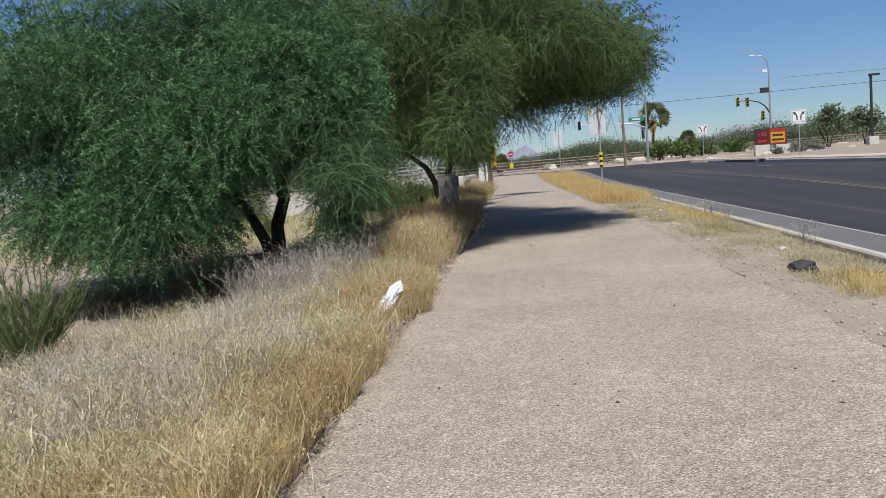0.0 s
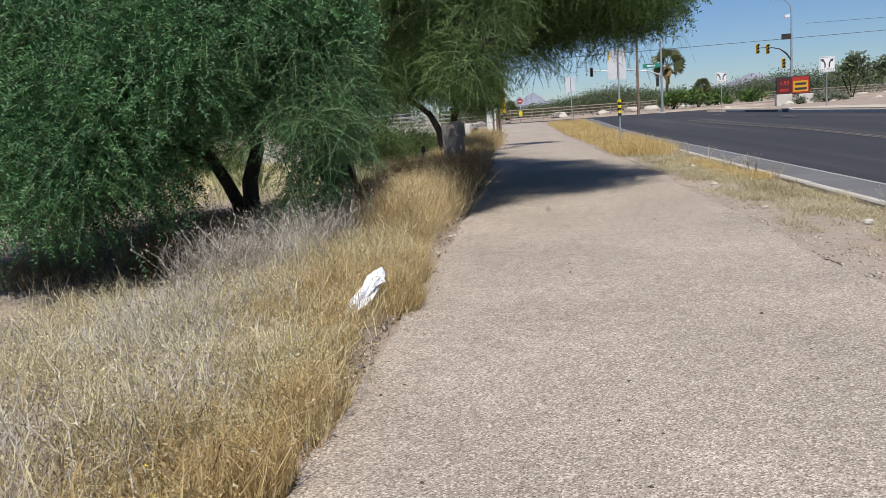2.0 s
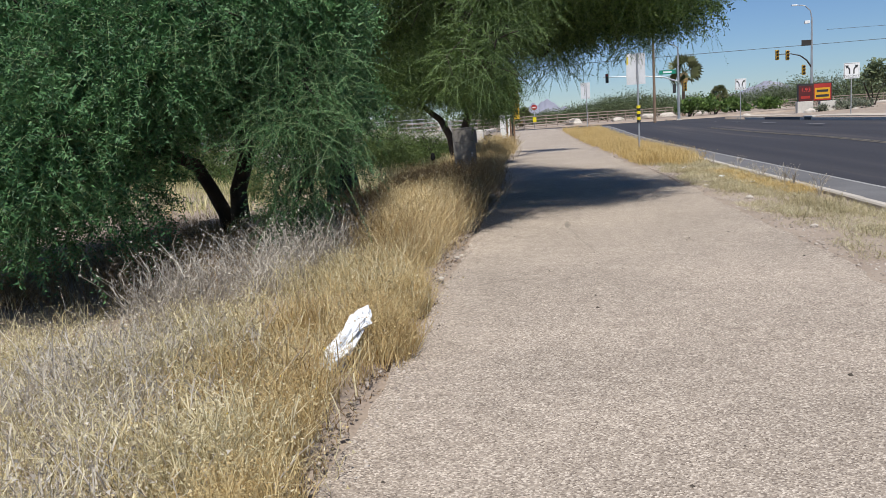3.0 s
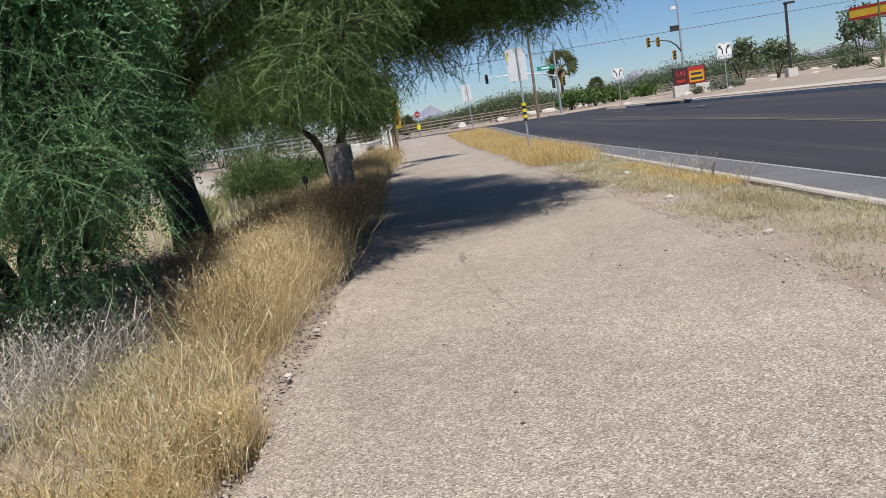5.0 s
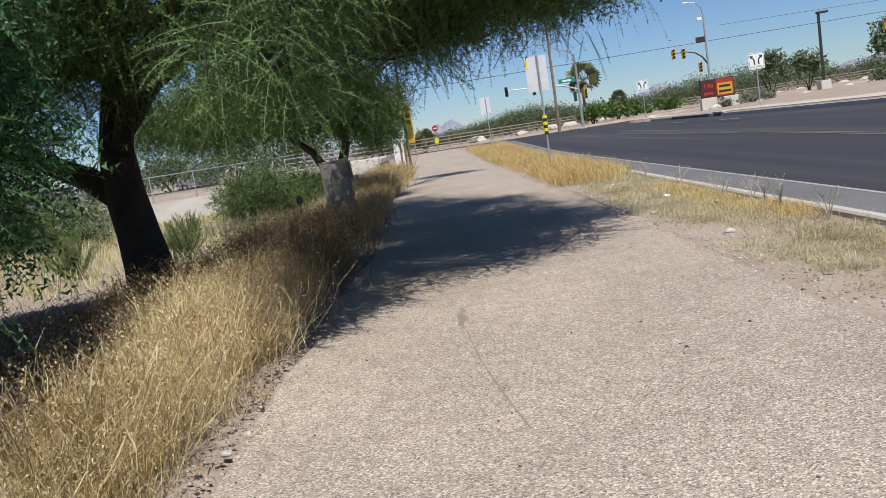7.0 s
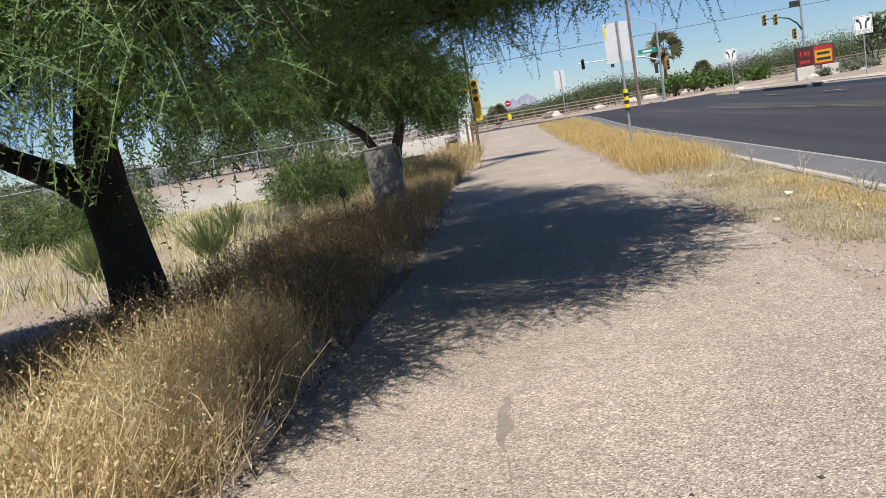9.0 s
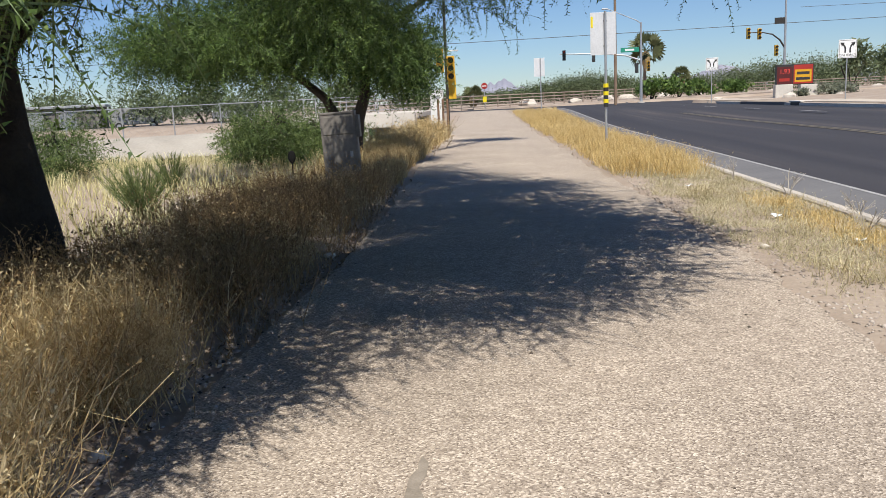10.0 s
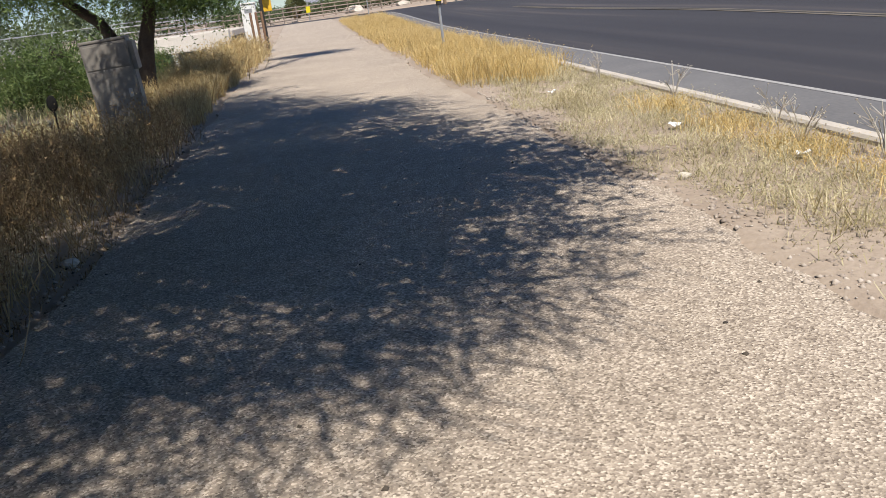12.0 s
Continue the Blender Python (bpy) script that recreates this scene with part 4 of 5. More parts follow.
def fork_sign(x, y, z):
    s = thing("lane_sign", (x, y, z), "white square sign with two black diverging arrows on a post", "road sign", "lane signs")
    part("post", cyl(0.03, -0.3, 3.3), M_GALV, s)
    panel = part("panel", box_bm(-0.48, 0.48, -0.045, -0.037, 2.34, 3.32, 0.004), M_SIGN, s, "white reflective face")
    bm = bmesh.new()
    for a, b, c, d in ((-0.44, 0.44, 2.38, 2.395), (-0.44, 0.44, 3.265, 3.28)):
        box(bm, a, b, -0.050, -0.046, c, d)
    for a, b in ((-0.44, -0.425), (0.425, 0.44)):
        box(bm, a, b, -0.050, -0.046, 2.38, 3.28)
    part("border", bm, M_BLACK, panel, "thin black border")
    for k in (-1, 1):
        bm = bmesh.new()
        flat(bm, [(k * 0.13, 2.62), (k * 0.13, 2.84), (k * 0.15, 2.93), (k * 0.20, 3.01), (k * 0.27, 3.07)], 0.085, -0.052)
        wedge(bm, (k * 0.40, 3.17), (k * 0.24, 3.055), 0.12, -0.053)
        part("arrow", bm, M_BLACK, panel, "black arrow")
        words("ONLY", 0.17, (k * 0.22, -0.047, 2.49), M_BLACK, panel)
    return s


big_sign()
far_sign()
fork_sign(19.22, 59.0, 0.45)
fork_sign(17.0, 79.0, 0.55)


# ---- traffic signals ----
def signal_head(x, y, z, parent, lit_face=-1, housing=None, lens=None):
    """Three-lens head; lit_face -1 faces the footpath's walker, +1 shows its back."""
    h = part("signal_head", box_bm(x - 0.17, x + 0.17, y - 0.1, y + 0.1, z - 0.52, z + 0.52, 0.02), housing or M_YELLOW, parent, "three-lens signal housing")
    for i in range(3):
        zz = z + 0.34 - 0.34 * i
        f = y + lit_face * 0.1
        part("lens", tube_bm([(x, f, zz), (x, f + lit_face * 0.02, zz)], 0.125, 14), lens if i == 0 and lens else M_LENS_DARK, h, "round signal lens")
        bm = bmesh.new()
        ring = []
        for k in range(9):
            a = math.pi * (-0.15 + 1.3 * k / 8)
            ring.append((x + 0.145 * math.cos(a), zz + 0.145 * math.sin(a)))
        lo = [bm.verts.new((a, f, b)) for a, b in ring]
        hi = [bm.verts.new((a, f + lit_face * 0.22, b)) for a, b in ring]
        for k in range(8):
            bm.faces.new((lo[k], lo[k + 1], hi[k + 1], hi[k]))
        part("visor", bm, housing or M_YELLOW, h)
    return h


def mast_near():
    s = thing("traffic_signal", (15.0, 100.0, 0.33), "tall grey signal pole with long mast arm and green name sign", "traffic signal")
    part("pole", cyl(0.16, -0.1, 8.2, r2=0.09), M_GALV, s)
    part("base_plate", box_bm(-0.3, 0.3, -0.3, 0.3, -0.1, 0.12, 0.03), M_CONCRETE, s)
    part("mast_arm", tube_bm([(0, 0, 4.35), (-1.6, 0, 4.95), (-4.2, 0, 5.25), (-8.4, 0, 5.4)], [0.09, 0.08, 0.065, 0.045], 8), M_GALV, s)
    part("lamp_arm", tube_bm([(0, 0, 8.1), (-0.5, 0, 8.45), (-3.4, 0, 9.7)], [0.05, 0.045, 0.035], 8), M_GALV, s)
    part("luminaire", box_bm(-4.0, -3.35, -0.12, 0.12, 9.66, 9.8, 0.04), M_GALV, s)
    signal_head(-7.95, -0.1, 5.25, s, -1, M_BLACK, M_LENS_RED)
    signal_head(-4.9, -0.1, 4.95, s, 1, M_BLACK)
    signal_head(-0.45, 0, 3.6, s, 1, M_BLACK)
    signal_head(0.75, 0, 3.75, s, -1)
    n = part("name_sign", box_bm(-2.1, -0.2, -0.04, -0.02, 5.25, 5.72, 0.01), M_GREENSIGN, s, "green street name sign")
    part("lettering", box_bm(-1.65, -0.7, -0.047, -0.041, 5.39, 5.58), M_SIGN, n, "pale lettering too small to read")


def mast_far():
    s = thing("traffic_signal", (28.2, 96.0, 0.45), "tall grey signal pole with yellow heads and a street lamp", "traffic signal")
    part("pole", cyl(0.15, -0.1, 9.8, r2=0.08), M_GALV, s)
    part("base_plate", box_bm(-0.3, 0.3, -0.3, 0.3, -0.1, 0.12, 0.03), M_CONCRETE, s)
    part("lamp_arm", tube_bm([(0, 0, 9.6), (-0.15, 0, 10.5), (-0.7, 0, 11.05), (-1.6, 0, 11.2)], [0.07, 0.06, 0.05, 0.04], 8), M_GALV, s)
    part("luminaire", box_bm(-2.05, -1.5, -0.13, 0.13, 11.1, 11.25, 0.05), M_WHITE, s, "pale lamp head")
    part("camera_box", box_bm(-0.75, -0.2, -0.12, 0.12, 9.2, 9.5, 0.03), M_WHITE, s)
    part("mast_arm", tube_bm([(0, 0, 4.6), (-0.5, 0, 5.4), (-1.2, 0, 5.95), (-2.2, 0, 6.2), (-3.4, 0, 6.22)], [0.09, 0.08, 0.065, 0.05, 0.04], 8), M_BRONZE, s)
    signal_head(-3.55, -0.08, 6.15, s, -1)
    signal_head(-2.5, -0.08, 6.05, s, -1)
    signal_head(-0.85, -0.08, 4.4, s, -1)
    part("sign_back", box_bm(-1.1, -0.1, -0.2, -0.16, 6.9, 7.5, 0.02), M_BRONZE, s, "dark side-lit street name sign")


def mast_side():
    s = thing("traffic_signal", (-1.95, 48.6, 0.35), "pole with yellow signal heads seen from the side beside the footpath", "traffic signal")
    part("pole", cyl(0.07, -0.6, 5.6, r2=0.06), M_BRONZE, s)
    for dx, z in ((-0.28, 2.9), (0.2, 2.55)):
        h = signal_head(dx, 0, z, s, -1)
    signal_head(0.2, 0.35, 1.75, s, 1)
    part("arm", tube_bm([(0, 0, 3.3), (0.55, 0, 3.3)], 0.03), M_GALV, s)


mast_near()
mast_far()
mast_side()

s = thing("entry_sign", (-1.4, 100, 0.35), "round red sign on a post with a small yellow plate", "road sign")
part("post", cyl(0.04, 0, 2.9), M_GALV, s)
part("disc", tube_bm([(0, -0.06, 2.5), (0, -0.045, 2.5)], 0.33, 20), M_RED, s, "red disc")
part("bar", box_bm(-0.22, 0.22, -0.068, -0.061, 2.45, 2.55), M_SIGN, s, "white bar")
part("plate", box_bm(-0.2, 0.2, -0.06, -0.05, 0.8, 1.4, 0.01), M_BAND, s, "yellow plate")

# ---- power pole and wires ----
s = thing("power_pole", (11.4, 93, 0.45), "weathered brown wooden power pole", "utility pole")
part("pole", cyl(0.16, -0.3, 11.0, r2=0.11), M_WOOD, s)
part("crossarm", box_bm(-1.1, 1.1, -0.06, 0.06, 10.3, 10.45, 0.01), M_WOOD, s)
s = thing("power_pole", (110, 100, 0.6), "weathered brown wooden power pole by the forecourt", "utility pole")
part("pole", cyl(0.16, -0.3, 11.5, r2=0.11), M_WOOD, s)


def wire(a, b, sag, r):
    pts = [Vector(a).lerp(Vector(b), i / 16) - Vector((0, 0, sag * math.sin(math.pi * i / 16))) for i in range(17)]
    ob = part("overhead_wire", tube_bm(pts, r, 5), M_BLACK)
    return tagged(ob, "thin black overhead wire slung between poles", "wire", "overhead wires")


wire((-60, 100, 7.0), (110, 100, 8.6), 0.15, 0.028)
wire((31, 100, 9.2), (110, 100, 9.4), 0.1, 0.02)


# ---- petrol station ----
s = thing("store_sign", (22.0, 75.0, 0.55), "low red, yellow and black store sign on white plinths", "sign")
part("plinth", box_bm(-1.45, -0.2, -0.3, 0.3, 0, 0.98, 0.03), M_CONCRETE_PALE, s, "white plinth")
part("plinth", box_bm(0.35, 1.6, -0.3, 0.3, 0, 0.92, 0.03), M_CONCRETE_PALE, s, "white plinth")
part("frame", box_bm(-1.38, 1.3, -0.14, 0.14, 0.95, 2.42, 0.02), M_BLACK, s, "black sign frame")
p = part("price_panel", box_bm(-1.32, -0.22, -0.152, -0.142, 1.0, 2.25, 0.006), M_DKRED, s, "dark red price panel")
words("1.93", 0.46, (-0.77, -0.155, 1.9), M_FIGURE, p, "digits")
part("digits", box_bm(-1.15, -0.42, -0.158, -0.153, 1.2, 1.42), M_RED, p, "red figures too blurred to read")
p = part("name_panel", box_bm(-0.14, 1.24, -0.152, -0.142, 1.0, 2.36, 0.006), M_RED, s, "red panel with a yellow field")
field_plate = part("yellow_field", box_bm(-0.06, 1.14, -0.160, -0.153, 1.12, 2.02, 0.004), plain("sign_yellow", (0.55, 0.24, 0.01), (0.70, 0.40, 0.02), 1.5, 10, 0.4), p, "yellow field")
for z, w in ((1.66, 0.9), (1.26, 1.0)):
    part("lettering", box_bm(0.54 - w / 2, 0.54 + w / 2, -0.166, -0.161, z, z + 0.2), M_BLACK, field_plate, "black bar of lettering")

s = thing("lamp_post", (31.4, 77, 0.42), "dark bronze lamp post on a pale concrete pillar", "lamp post")
part("pillar", box_bm(-0.42, 0.42, -0.42, 0.42, -0.2, 1.1, 0.04), M_CONCRETE_PALE, s, "pale concrete pillar")
part("pole", box_bm(-0.09, 0.09, -0.09, 0.09, 1.1, 6.6, 0.015), M_BRONZE, s)
part("lamp_head", box_bm(-0.15, 0.75, -0.18, 0.18, 6.5, 6.68, 0.03), M_BRONZE, s)

s = thing("station_canopy", (41.0, 85, 0.6), "petrol station canopy with a yellow and red fascia", "canopy", turn=-55)
part("roof", box_bm(0, 26, 0.05, 11, 4.55, 5.5, 0.03), M_WHITE, s, "white roof slab")
part("fascia", box_bm(-0.05, 26.05, -0.04, 0.05, 4.66, 5.42, 0.02), plain("fascia_yellow", (0.62, 0.38, 0.02), (0.72, 0.47, 0.04), 0.5, 8, 0.5), s, "yellow band")
for z in (4.45, 5.38):
    part("fascia_stripe", box_bm(-0.07, 26.07, -0.06, 0.04, z, z + 0.24, 0.01), M_RED, s, "red stripe")
part("fascia_end", box_bm(-0.08, 0, 0.05, 11, 4.5, 5.55, 0.01), M_RED, s, "red end board")
for x in (7.5, 12.5, 21):
    part("column", box_bm(x - 0.35, x + 0.35, 4.2, 4.8, -0.5, 4.55, 0.03), M_BRONZE, s, "dark column")
for x in (10.0, 18.0):
    pm = part("fuel_pump", box_bm(x - 0.5, x + 0.5, 4.1, 4.9, -0.5, 1.7, 0.05), M_RED, s, "red fuel pump")
    part("screen", box_bm(x - 0.35, x + 0.35, 4.07, 4.1, 0.9, 1.4, 0.01), M_GLASS_DARK, pm)
s = thing("trash_barrel", (42.6, 78, 0.55), "red plastic barrel beside the forecourt", "barrel")
part("body", tube_bm([(0, 0, 0), (0, 0, 0.1), (0, 0, 0.9), (0, 0, 1.0)], [0.36, 0.4, 0.4, 0.34], 16), M_RED, s)
part("rim", tube_bm([(0, 0, 0.98), (0, 0, 1.05)], 0.37, 16), M_RED, s)
s = thing("planter", (41.0, 77, 0.55), "terracotta planter tub beside the red barrel", "planter")
part("tub", tube_bm([(0, 0, 0), (0, 0, 0.75), (0, 0, 0.85)], [0.42, 0.62, 0.66], 14), plain("terracotta", (0.36, 0.15, 0.09), (0.46, 0.22, 0.14), 2, 20, 0.9), s)


# ---- plants of the distance ----
def shrub(name, place, rx, ry, h, seed, material, label, category, n=1500, leaf=0.35, trunk=0.25):
    rng = np.random.default_rng(seed)
    root = thing(name, place, label, category)
    bm = bmesh.new()
    for k in range(4):
        a = rng.random() * 6.28
        tube(bm, limb(rng, (0, 0, -0.1), (math.cos(a) * rx * 0.5, math.sin(a) * ry * 0.5, h * 0.6), 0.1, 0.05, 5), [0.05 * h ** 0.5 + 0.02, 0.06, 0.05, 0.035, 0.02], 6)
    part("stem", bm, M_BARK, root)
    m = max(5, n // 60)
    u = rng.normal(0, 1, (m, 3))
    u /= np.linalg.norm(u, axis=1, keepdims=True)
    u[:, 2] = np.abs(u[:, 2]) * 1.2 - 0.35
    c = np.array([0, 0, h * (trunk + 0.33)]) + u * (rng.random(m) ** 0.4)[:, None] * np.array([rx, ry, h * 0.5]) * 0.85
    p = c[rng.integers(0, m, n)] + rng.normal(0, 1, (n, 3)) * np.array([rx, ry, h * 0.6]) * 0.16
    p = p[(p[:, 2] > 0.05) & (p[:, 2] < h * 1.05)]
    q = p[:, None, :] + rng.normal(0, 1, (len(p), 3, 3)) * leaf * 0.55
    tri_mesh("foliage", q.reshape(-1, 3), np.arange(3 * len(p)).reshape(-1, 3), material, root)
    return root


LINE = [(-9, 168, 5, 2.4), (-3, 167, 5, 2.7), (2.5, 165, 5, 3.3), (7, 163, 5, 4.2), (11.5, 162, 5, 5.0), (16, 160, 5.5, 6.0), (21, 163, 6, 5.0), (27, 160, 6, 4.2), (33, 155, 6, 4.4), (39, 152, 6, 5.2),
        (45, 152, 6, 6.2), (51, 150, 6, 6.4), (57, 152, 6, 5.6), (65, 150, 6, 4.4), (73, 148, 6, 4.6), (81, 146, 6, 5.6), (90, 146, 7, 6.4), (100, 146, 7, 6.4), (112, 146, 8, 6.0)]
for i, (x, y, r, h) in enumerate(LINE):
    tagged(shrub("desert_tree", (x, y, 0.3), r, 3.5, h * 1.22, 200 + i, M_SHRUB, "rounded dark green desert tree in the far tree line", "tree", 9000, 0.18, -0.05), group="far tree line")
for i, (x, y, r, h) in enumerate([(18.2, 112, 2.0, 3.0), (21.5, 113, 2.4, 3.4), (25, 118, 2.2, 2.6), (30, 120, 2.4, 2.4)]):
    shrub("green_shrub", (x, y, 0.4), r, 2, h, 240 + i, M_LEAF_B, "bright green shrub beside the junction's rail fence", "shrub", 1300, 0.28, 0.1)
shrub("grey_shrub", (24.6, 70.5 + 4, 0.5), 1.7, 1.4, 1.25, 251, M_SHRUB_GREY, "low grey-green rounded shrub beside the store sign", "shrub", 1600, 0.14, 0.1)
shrub("grey_shrub", (22.2, 74.2, 0.5), 0.75, 0.5, 0.8, 252, M_SHRUB_GREY, "small grey-green shrub before the store sign", "shrub", 900, 0.1, 0.1)
shrub("dark_shrub", (36.4, 76, 0.5), 1.7, 1.3, 1.5, 253, M_SHRUB, "low dark shrub by the forecourt", "shrub", 1500, 0.16, 0.1)
shrub("desert_tree", (33.0, 92, 0.5), 2.2, 2, 4.6, 254, M_SHRUB, "thin-crowned green tree behind the lamp post", "tree", 900, 0.3, 0.35)
shrub("desert_tree", (38.0, 95, 0.5), 2.2, 2, 4.2, 255, M_SHRUB, "small dark tree behind the lamp post", "tree", 1100, 0.3, 0.3)
shrub("tall_tree", (61, 121, 0.5), 3.2, 3, 8.0, 256, M_SHRUB, "tall dark tree behind the petrol station canopy", "tree", 1600, 0.42, 0.3)
shrub("tall_tree", (70, 125, 0.5), 3.6, 3, 7.4, 257, M_SHRUB_GREY, "bare pale tree behind the petrol station canopy", "tree", 700, 0.4, 0.35)
for i, (x, y, r, h) in enumerate([(-44, 92, 5, 5.6), (-36, 96, 5, 6.2), (-29, 92, 4.8, 5.8), (-22, 90, 4.8, 6.0), (-15.5, 94, 4.2, 5.4), (-9, 112, 4, 3.4), (-52, 86, 5, 4.0), (-70, 80, 7, 4.0), (-95, 90, 9, 4.5)]):
    tagged(shrub("desert_tree", (x, y, 0.0 if x < -12 else 0.3), r, 3, h, 270 + i, M_SHRUB, "green desert tree beyond the chain-link yard", "tree", 4200, 0.2, 0.0), group="trees beyond the yard")
for i, (x, y, r, h) in enumerate([(-7.3, 37.8, 1.4, 2.1), (-5.9, 40.5, 1.2, 1.6), (-13.4, 35.2, 1.6, 2.1), (-16.4, 36.5, 1.8, 2.2)]):
    clumps = [(r * math.cos(k * 2.3 + i) * 0.6, 0.6 * math.sin(k * 2.3 + i), h * (0.2 + 0.17 * (k % 4)), 0.6 * r, 0.7, 0.24 * h, 1.0 + 0.3 * (k % 3)) for k in range(7)]
    tree("feathery_shrub", (x, y, land(x, y) - 0.02), [([(0, 0, -0.1), (0.1 * c, 0.08, 0.3 * h), (0.35 * c * r, 0.1, 0.6 * h)], [0.045, 0.035, 0.02]) for c in (-1, 0.2, 1)],
         clumps, "feathery bright green shrub on the wash bank", 290 + i, 1900, M_FEATHER, 0.09, 0.55, 12, 0.4, "shrub")


def broom(place, seed, lean, spread, name="broom_bush", label="upright yellow-green broom bush with thin brushy stems", category="shrub", size=1.0):
    """Fans of thin upright green stems, each lined with short fine needles."""
    rng = np.random.default_rng(seed)
    root = thing(name, place, label, category)
    vs, ts, off = [], [], 0
    bm = bmesh.new()
    for k in range(30):
        a, l = rng.random() * 6.28, size * (0.5 + 0.65 * rng.random())
        d = np.array([lean + math.cos(a) * spread * rng.random(), math.sin(a) * 0.5 * rng.random(), 1.0])
        d /= np.linalg.norm(d)
        bow = np.array([0.18 * d[0], 0.18 * d[1], 0.1])
        tube(bm, [d * (t * l) + bow * t * t - np.array([0, 0, 0.05]) for t in (0, 0.35, 0.7, 1.0)], [0.009, 0.007, 0.005, 0.002], 4)
        n = 120
        t = 0.15 + 0.9 * rng.random(n)
        c = d[None, :] * (t * l)[:, None] + bow[None, :] * (t * t)[:, None]
        o = d[None, :] + rng.normal(0, 0.5, (n, 3))
        side = np.cross(o, rng.normal(0, 1, (n, 3)))
        side /= np.linalg.norm(side, axis=1, keepdims=True)
        q = np.stack([c + side * 0.005, c - side * 0.005, c + o * 0.095], axis=1).reshape(-1, 3)
        vs.append(q)
        ts.append(np.arange(3 * n).reshape(-1, 3) + off)
        off += 3 * n
    tri_mesh("foliage", np.concatenate(vs), np.concatenate(ts), M_GREEN, root)
    tagged(part("stem", bm, M_TWIG, root), kind="stuff")


broom((-5.85, 8.7, land(-5.85, 8.7)), 61, -0.1, 0.9)
broom((-6.35, 9.05, land(-6.35, 9.05)), 62, -0.25, 0.8)
broom((-5.95, 9.25, land(-5.95, 9.25)), 63, 0.15, 0.9)
for i, (x, y) in enumerate([(-6.05, 26.5), (-6.35, 26.8), (-8.6, 26.5), (-9.0, 26.9), (-7.6, 31.5)]):
    broom((x, y, land(x, y)), 300 + i, 0.0, 1.0, "green_weed_clump", "low bright green weed clump in dry grass", "weed clump", 0.75)


def palm(place, h, r, seed, label):
    rng = np.random.default_rng(seed)
    root = thing("fan_palm", place, label, "palm tree")
    part("trunk", tube_bm([(0, 0, -0.2), (0.03, 0, h * 0.5), (0.12, 0, h)], [0.3, 0.22, 0.2], 10), M_WOOD, root)
    bm = bmesh.new()
    tube(bm, [(0.12, 0, h - 2.2), (0.12, 0, h - 1.2), (0.12, 0, h - 0.2)], [0.25, 0.6, 0.55], 10)
    part("skirt", bm, M_RUST_SHADE, root, "dead brown frond skirt")
    for k in range(44):
        a, e = rng.random() * 6.28, -0.6 + 1.9 * rng.random()
        d = Vector((math.cos(a) * math.cos(e), math.sin(a) * math.cos(e), math.sin(e)))
        c = Vector((0.12, 0, h)) + d * r * 0.55
        s = d.orthogonal().normalized()
        s.rotate(Matrix.Rotation(rng.random() * 6.28, 3, d))
        bm = bmesh.new()
        tube(bm, [Vector((0.12, 0, h - 0.1)), c], [0.025, 0.015], 4)
        o = bm.verts.new(c)
        for j in range(9):
            b = (j - 4) / 4 * 1.15
            tip = c + (d * math.cos(b) + s * math.sin(b)) * r * 0.62 - Vector((0, 0, 0.12 * abs(b) * r))
            w = (s * math.cos(b) - d * math.sin(b)) * 0.06 * r
            m1, m2 = bm.verts.new(c.lerp(tip, 0.6) + w), bm.verts.new(c.lerp(tip, 0.6) - w)
            bm.faces.new((o, m1, bm.verts.new(tip), m2))
        part("frond", bm, M_PALM, root)


palm((19.6, 125, 0.4), 6.4, 2.4, 71, "fan palm with a round green crown and dead skirt")
palm((-4.0, 135, 0.4), 1.6, 1.6, 72, "short bushy palm beyond the rail fence")
palm((27.5, 140, 0.4), 3.2, 1.4, 73, "small palm beyond the rail fence")

agave = thing("agave", (26.9, 54.6, 0.55), "spiky pale green agave with a tall flower stalk on the gravel", "agave")
for k in range(26):
    a, e = k * 2.4, 0.12 + 0.9 * (k % 7) / 7
    d = Vector((math.cos(a) * math.cos(e), math.sin(a) * math.cos(e), math.sin(e)))
    s = Vector((-math.sin(a), math.cos(a), 0))
    L = 0.9 + 0.2 * (k % 3)
    rows = [(0.0, 0.05), (0.45, 0.07), (1.0, 0.004)]
    verts = [tuple(d * L * t + s * w * k2 + Vector((0, 0, 0.02 + (0.02 if k2 == 0 else 0.05) - 0.12 * t * t))) for t, w in rows for k2 in (-1, 0, 1)]
    link_mesh("leaf", verts, [(0, 1, 4, 3), (1, 2, 5, 4), (3, 4, 7, 6), (4, 5, 8, 7)], M_AGAVE, agave)
part("flower_stalk", tube_bm([(0, 0, 0), (-0.05, 0, 3), (-0.12, 0, 6.0)], [0.07, 0.06, 0.04], 7), M_GREEN, agave, "tall greenish flower stalk")


# ---- fences ----
def rail_fence(name, pts, height, rails, step, material, label, group="", post_r=0.05):
    f = thing(name, pts[0], label, "fence", group)
    o = Vector(pts[0])
    for a, b in zip(pts, pts[1:]):
        a, b = Vector(a) - o, Vector(b) - o
        n = max(1, round((b - a).length / step))
        shared = None
        for i in range(n):
            p = a.lerp(b, i / n)
            if shared is None:
                me_ob = part("post", cyl(post_r, -0.25, height, sides=6), material, f)
                shared = me_ob.data
            else:
                me_ob = new("post", shared)
                me_ob.parent = f
            me_ob.matrix_basis = pose(*p)
        for k in range(rails):
            z = Vector((0, 0, height * (k + 0.7) / rails))
            part("rail", tube_bm([a + z, b + z], post_r * 0.8, 6), material, f)
    return f


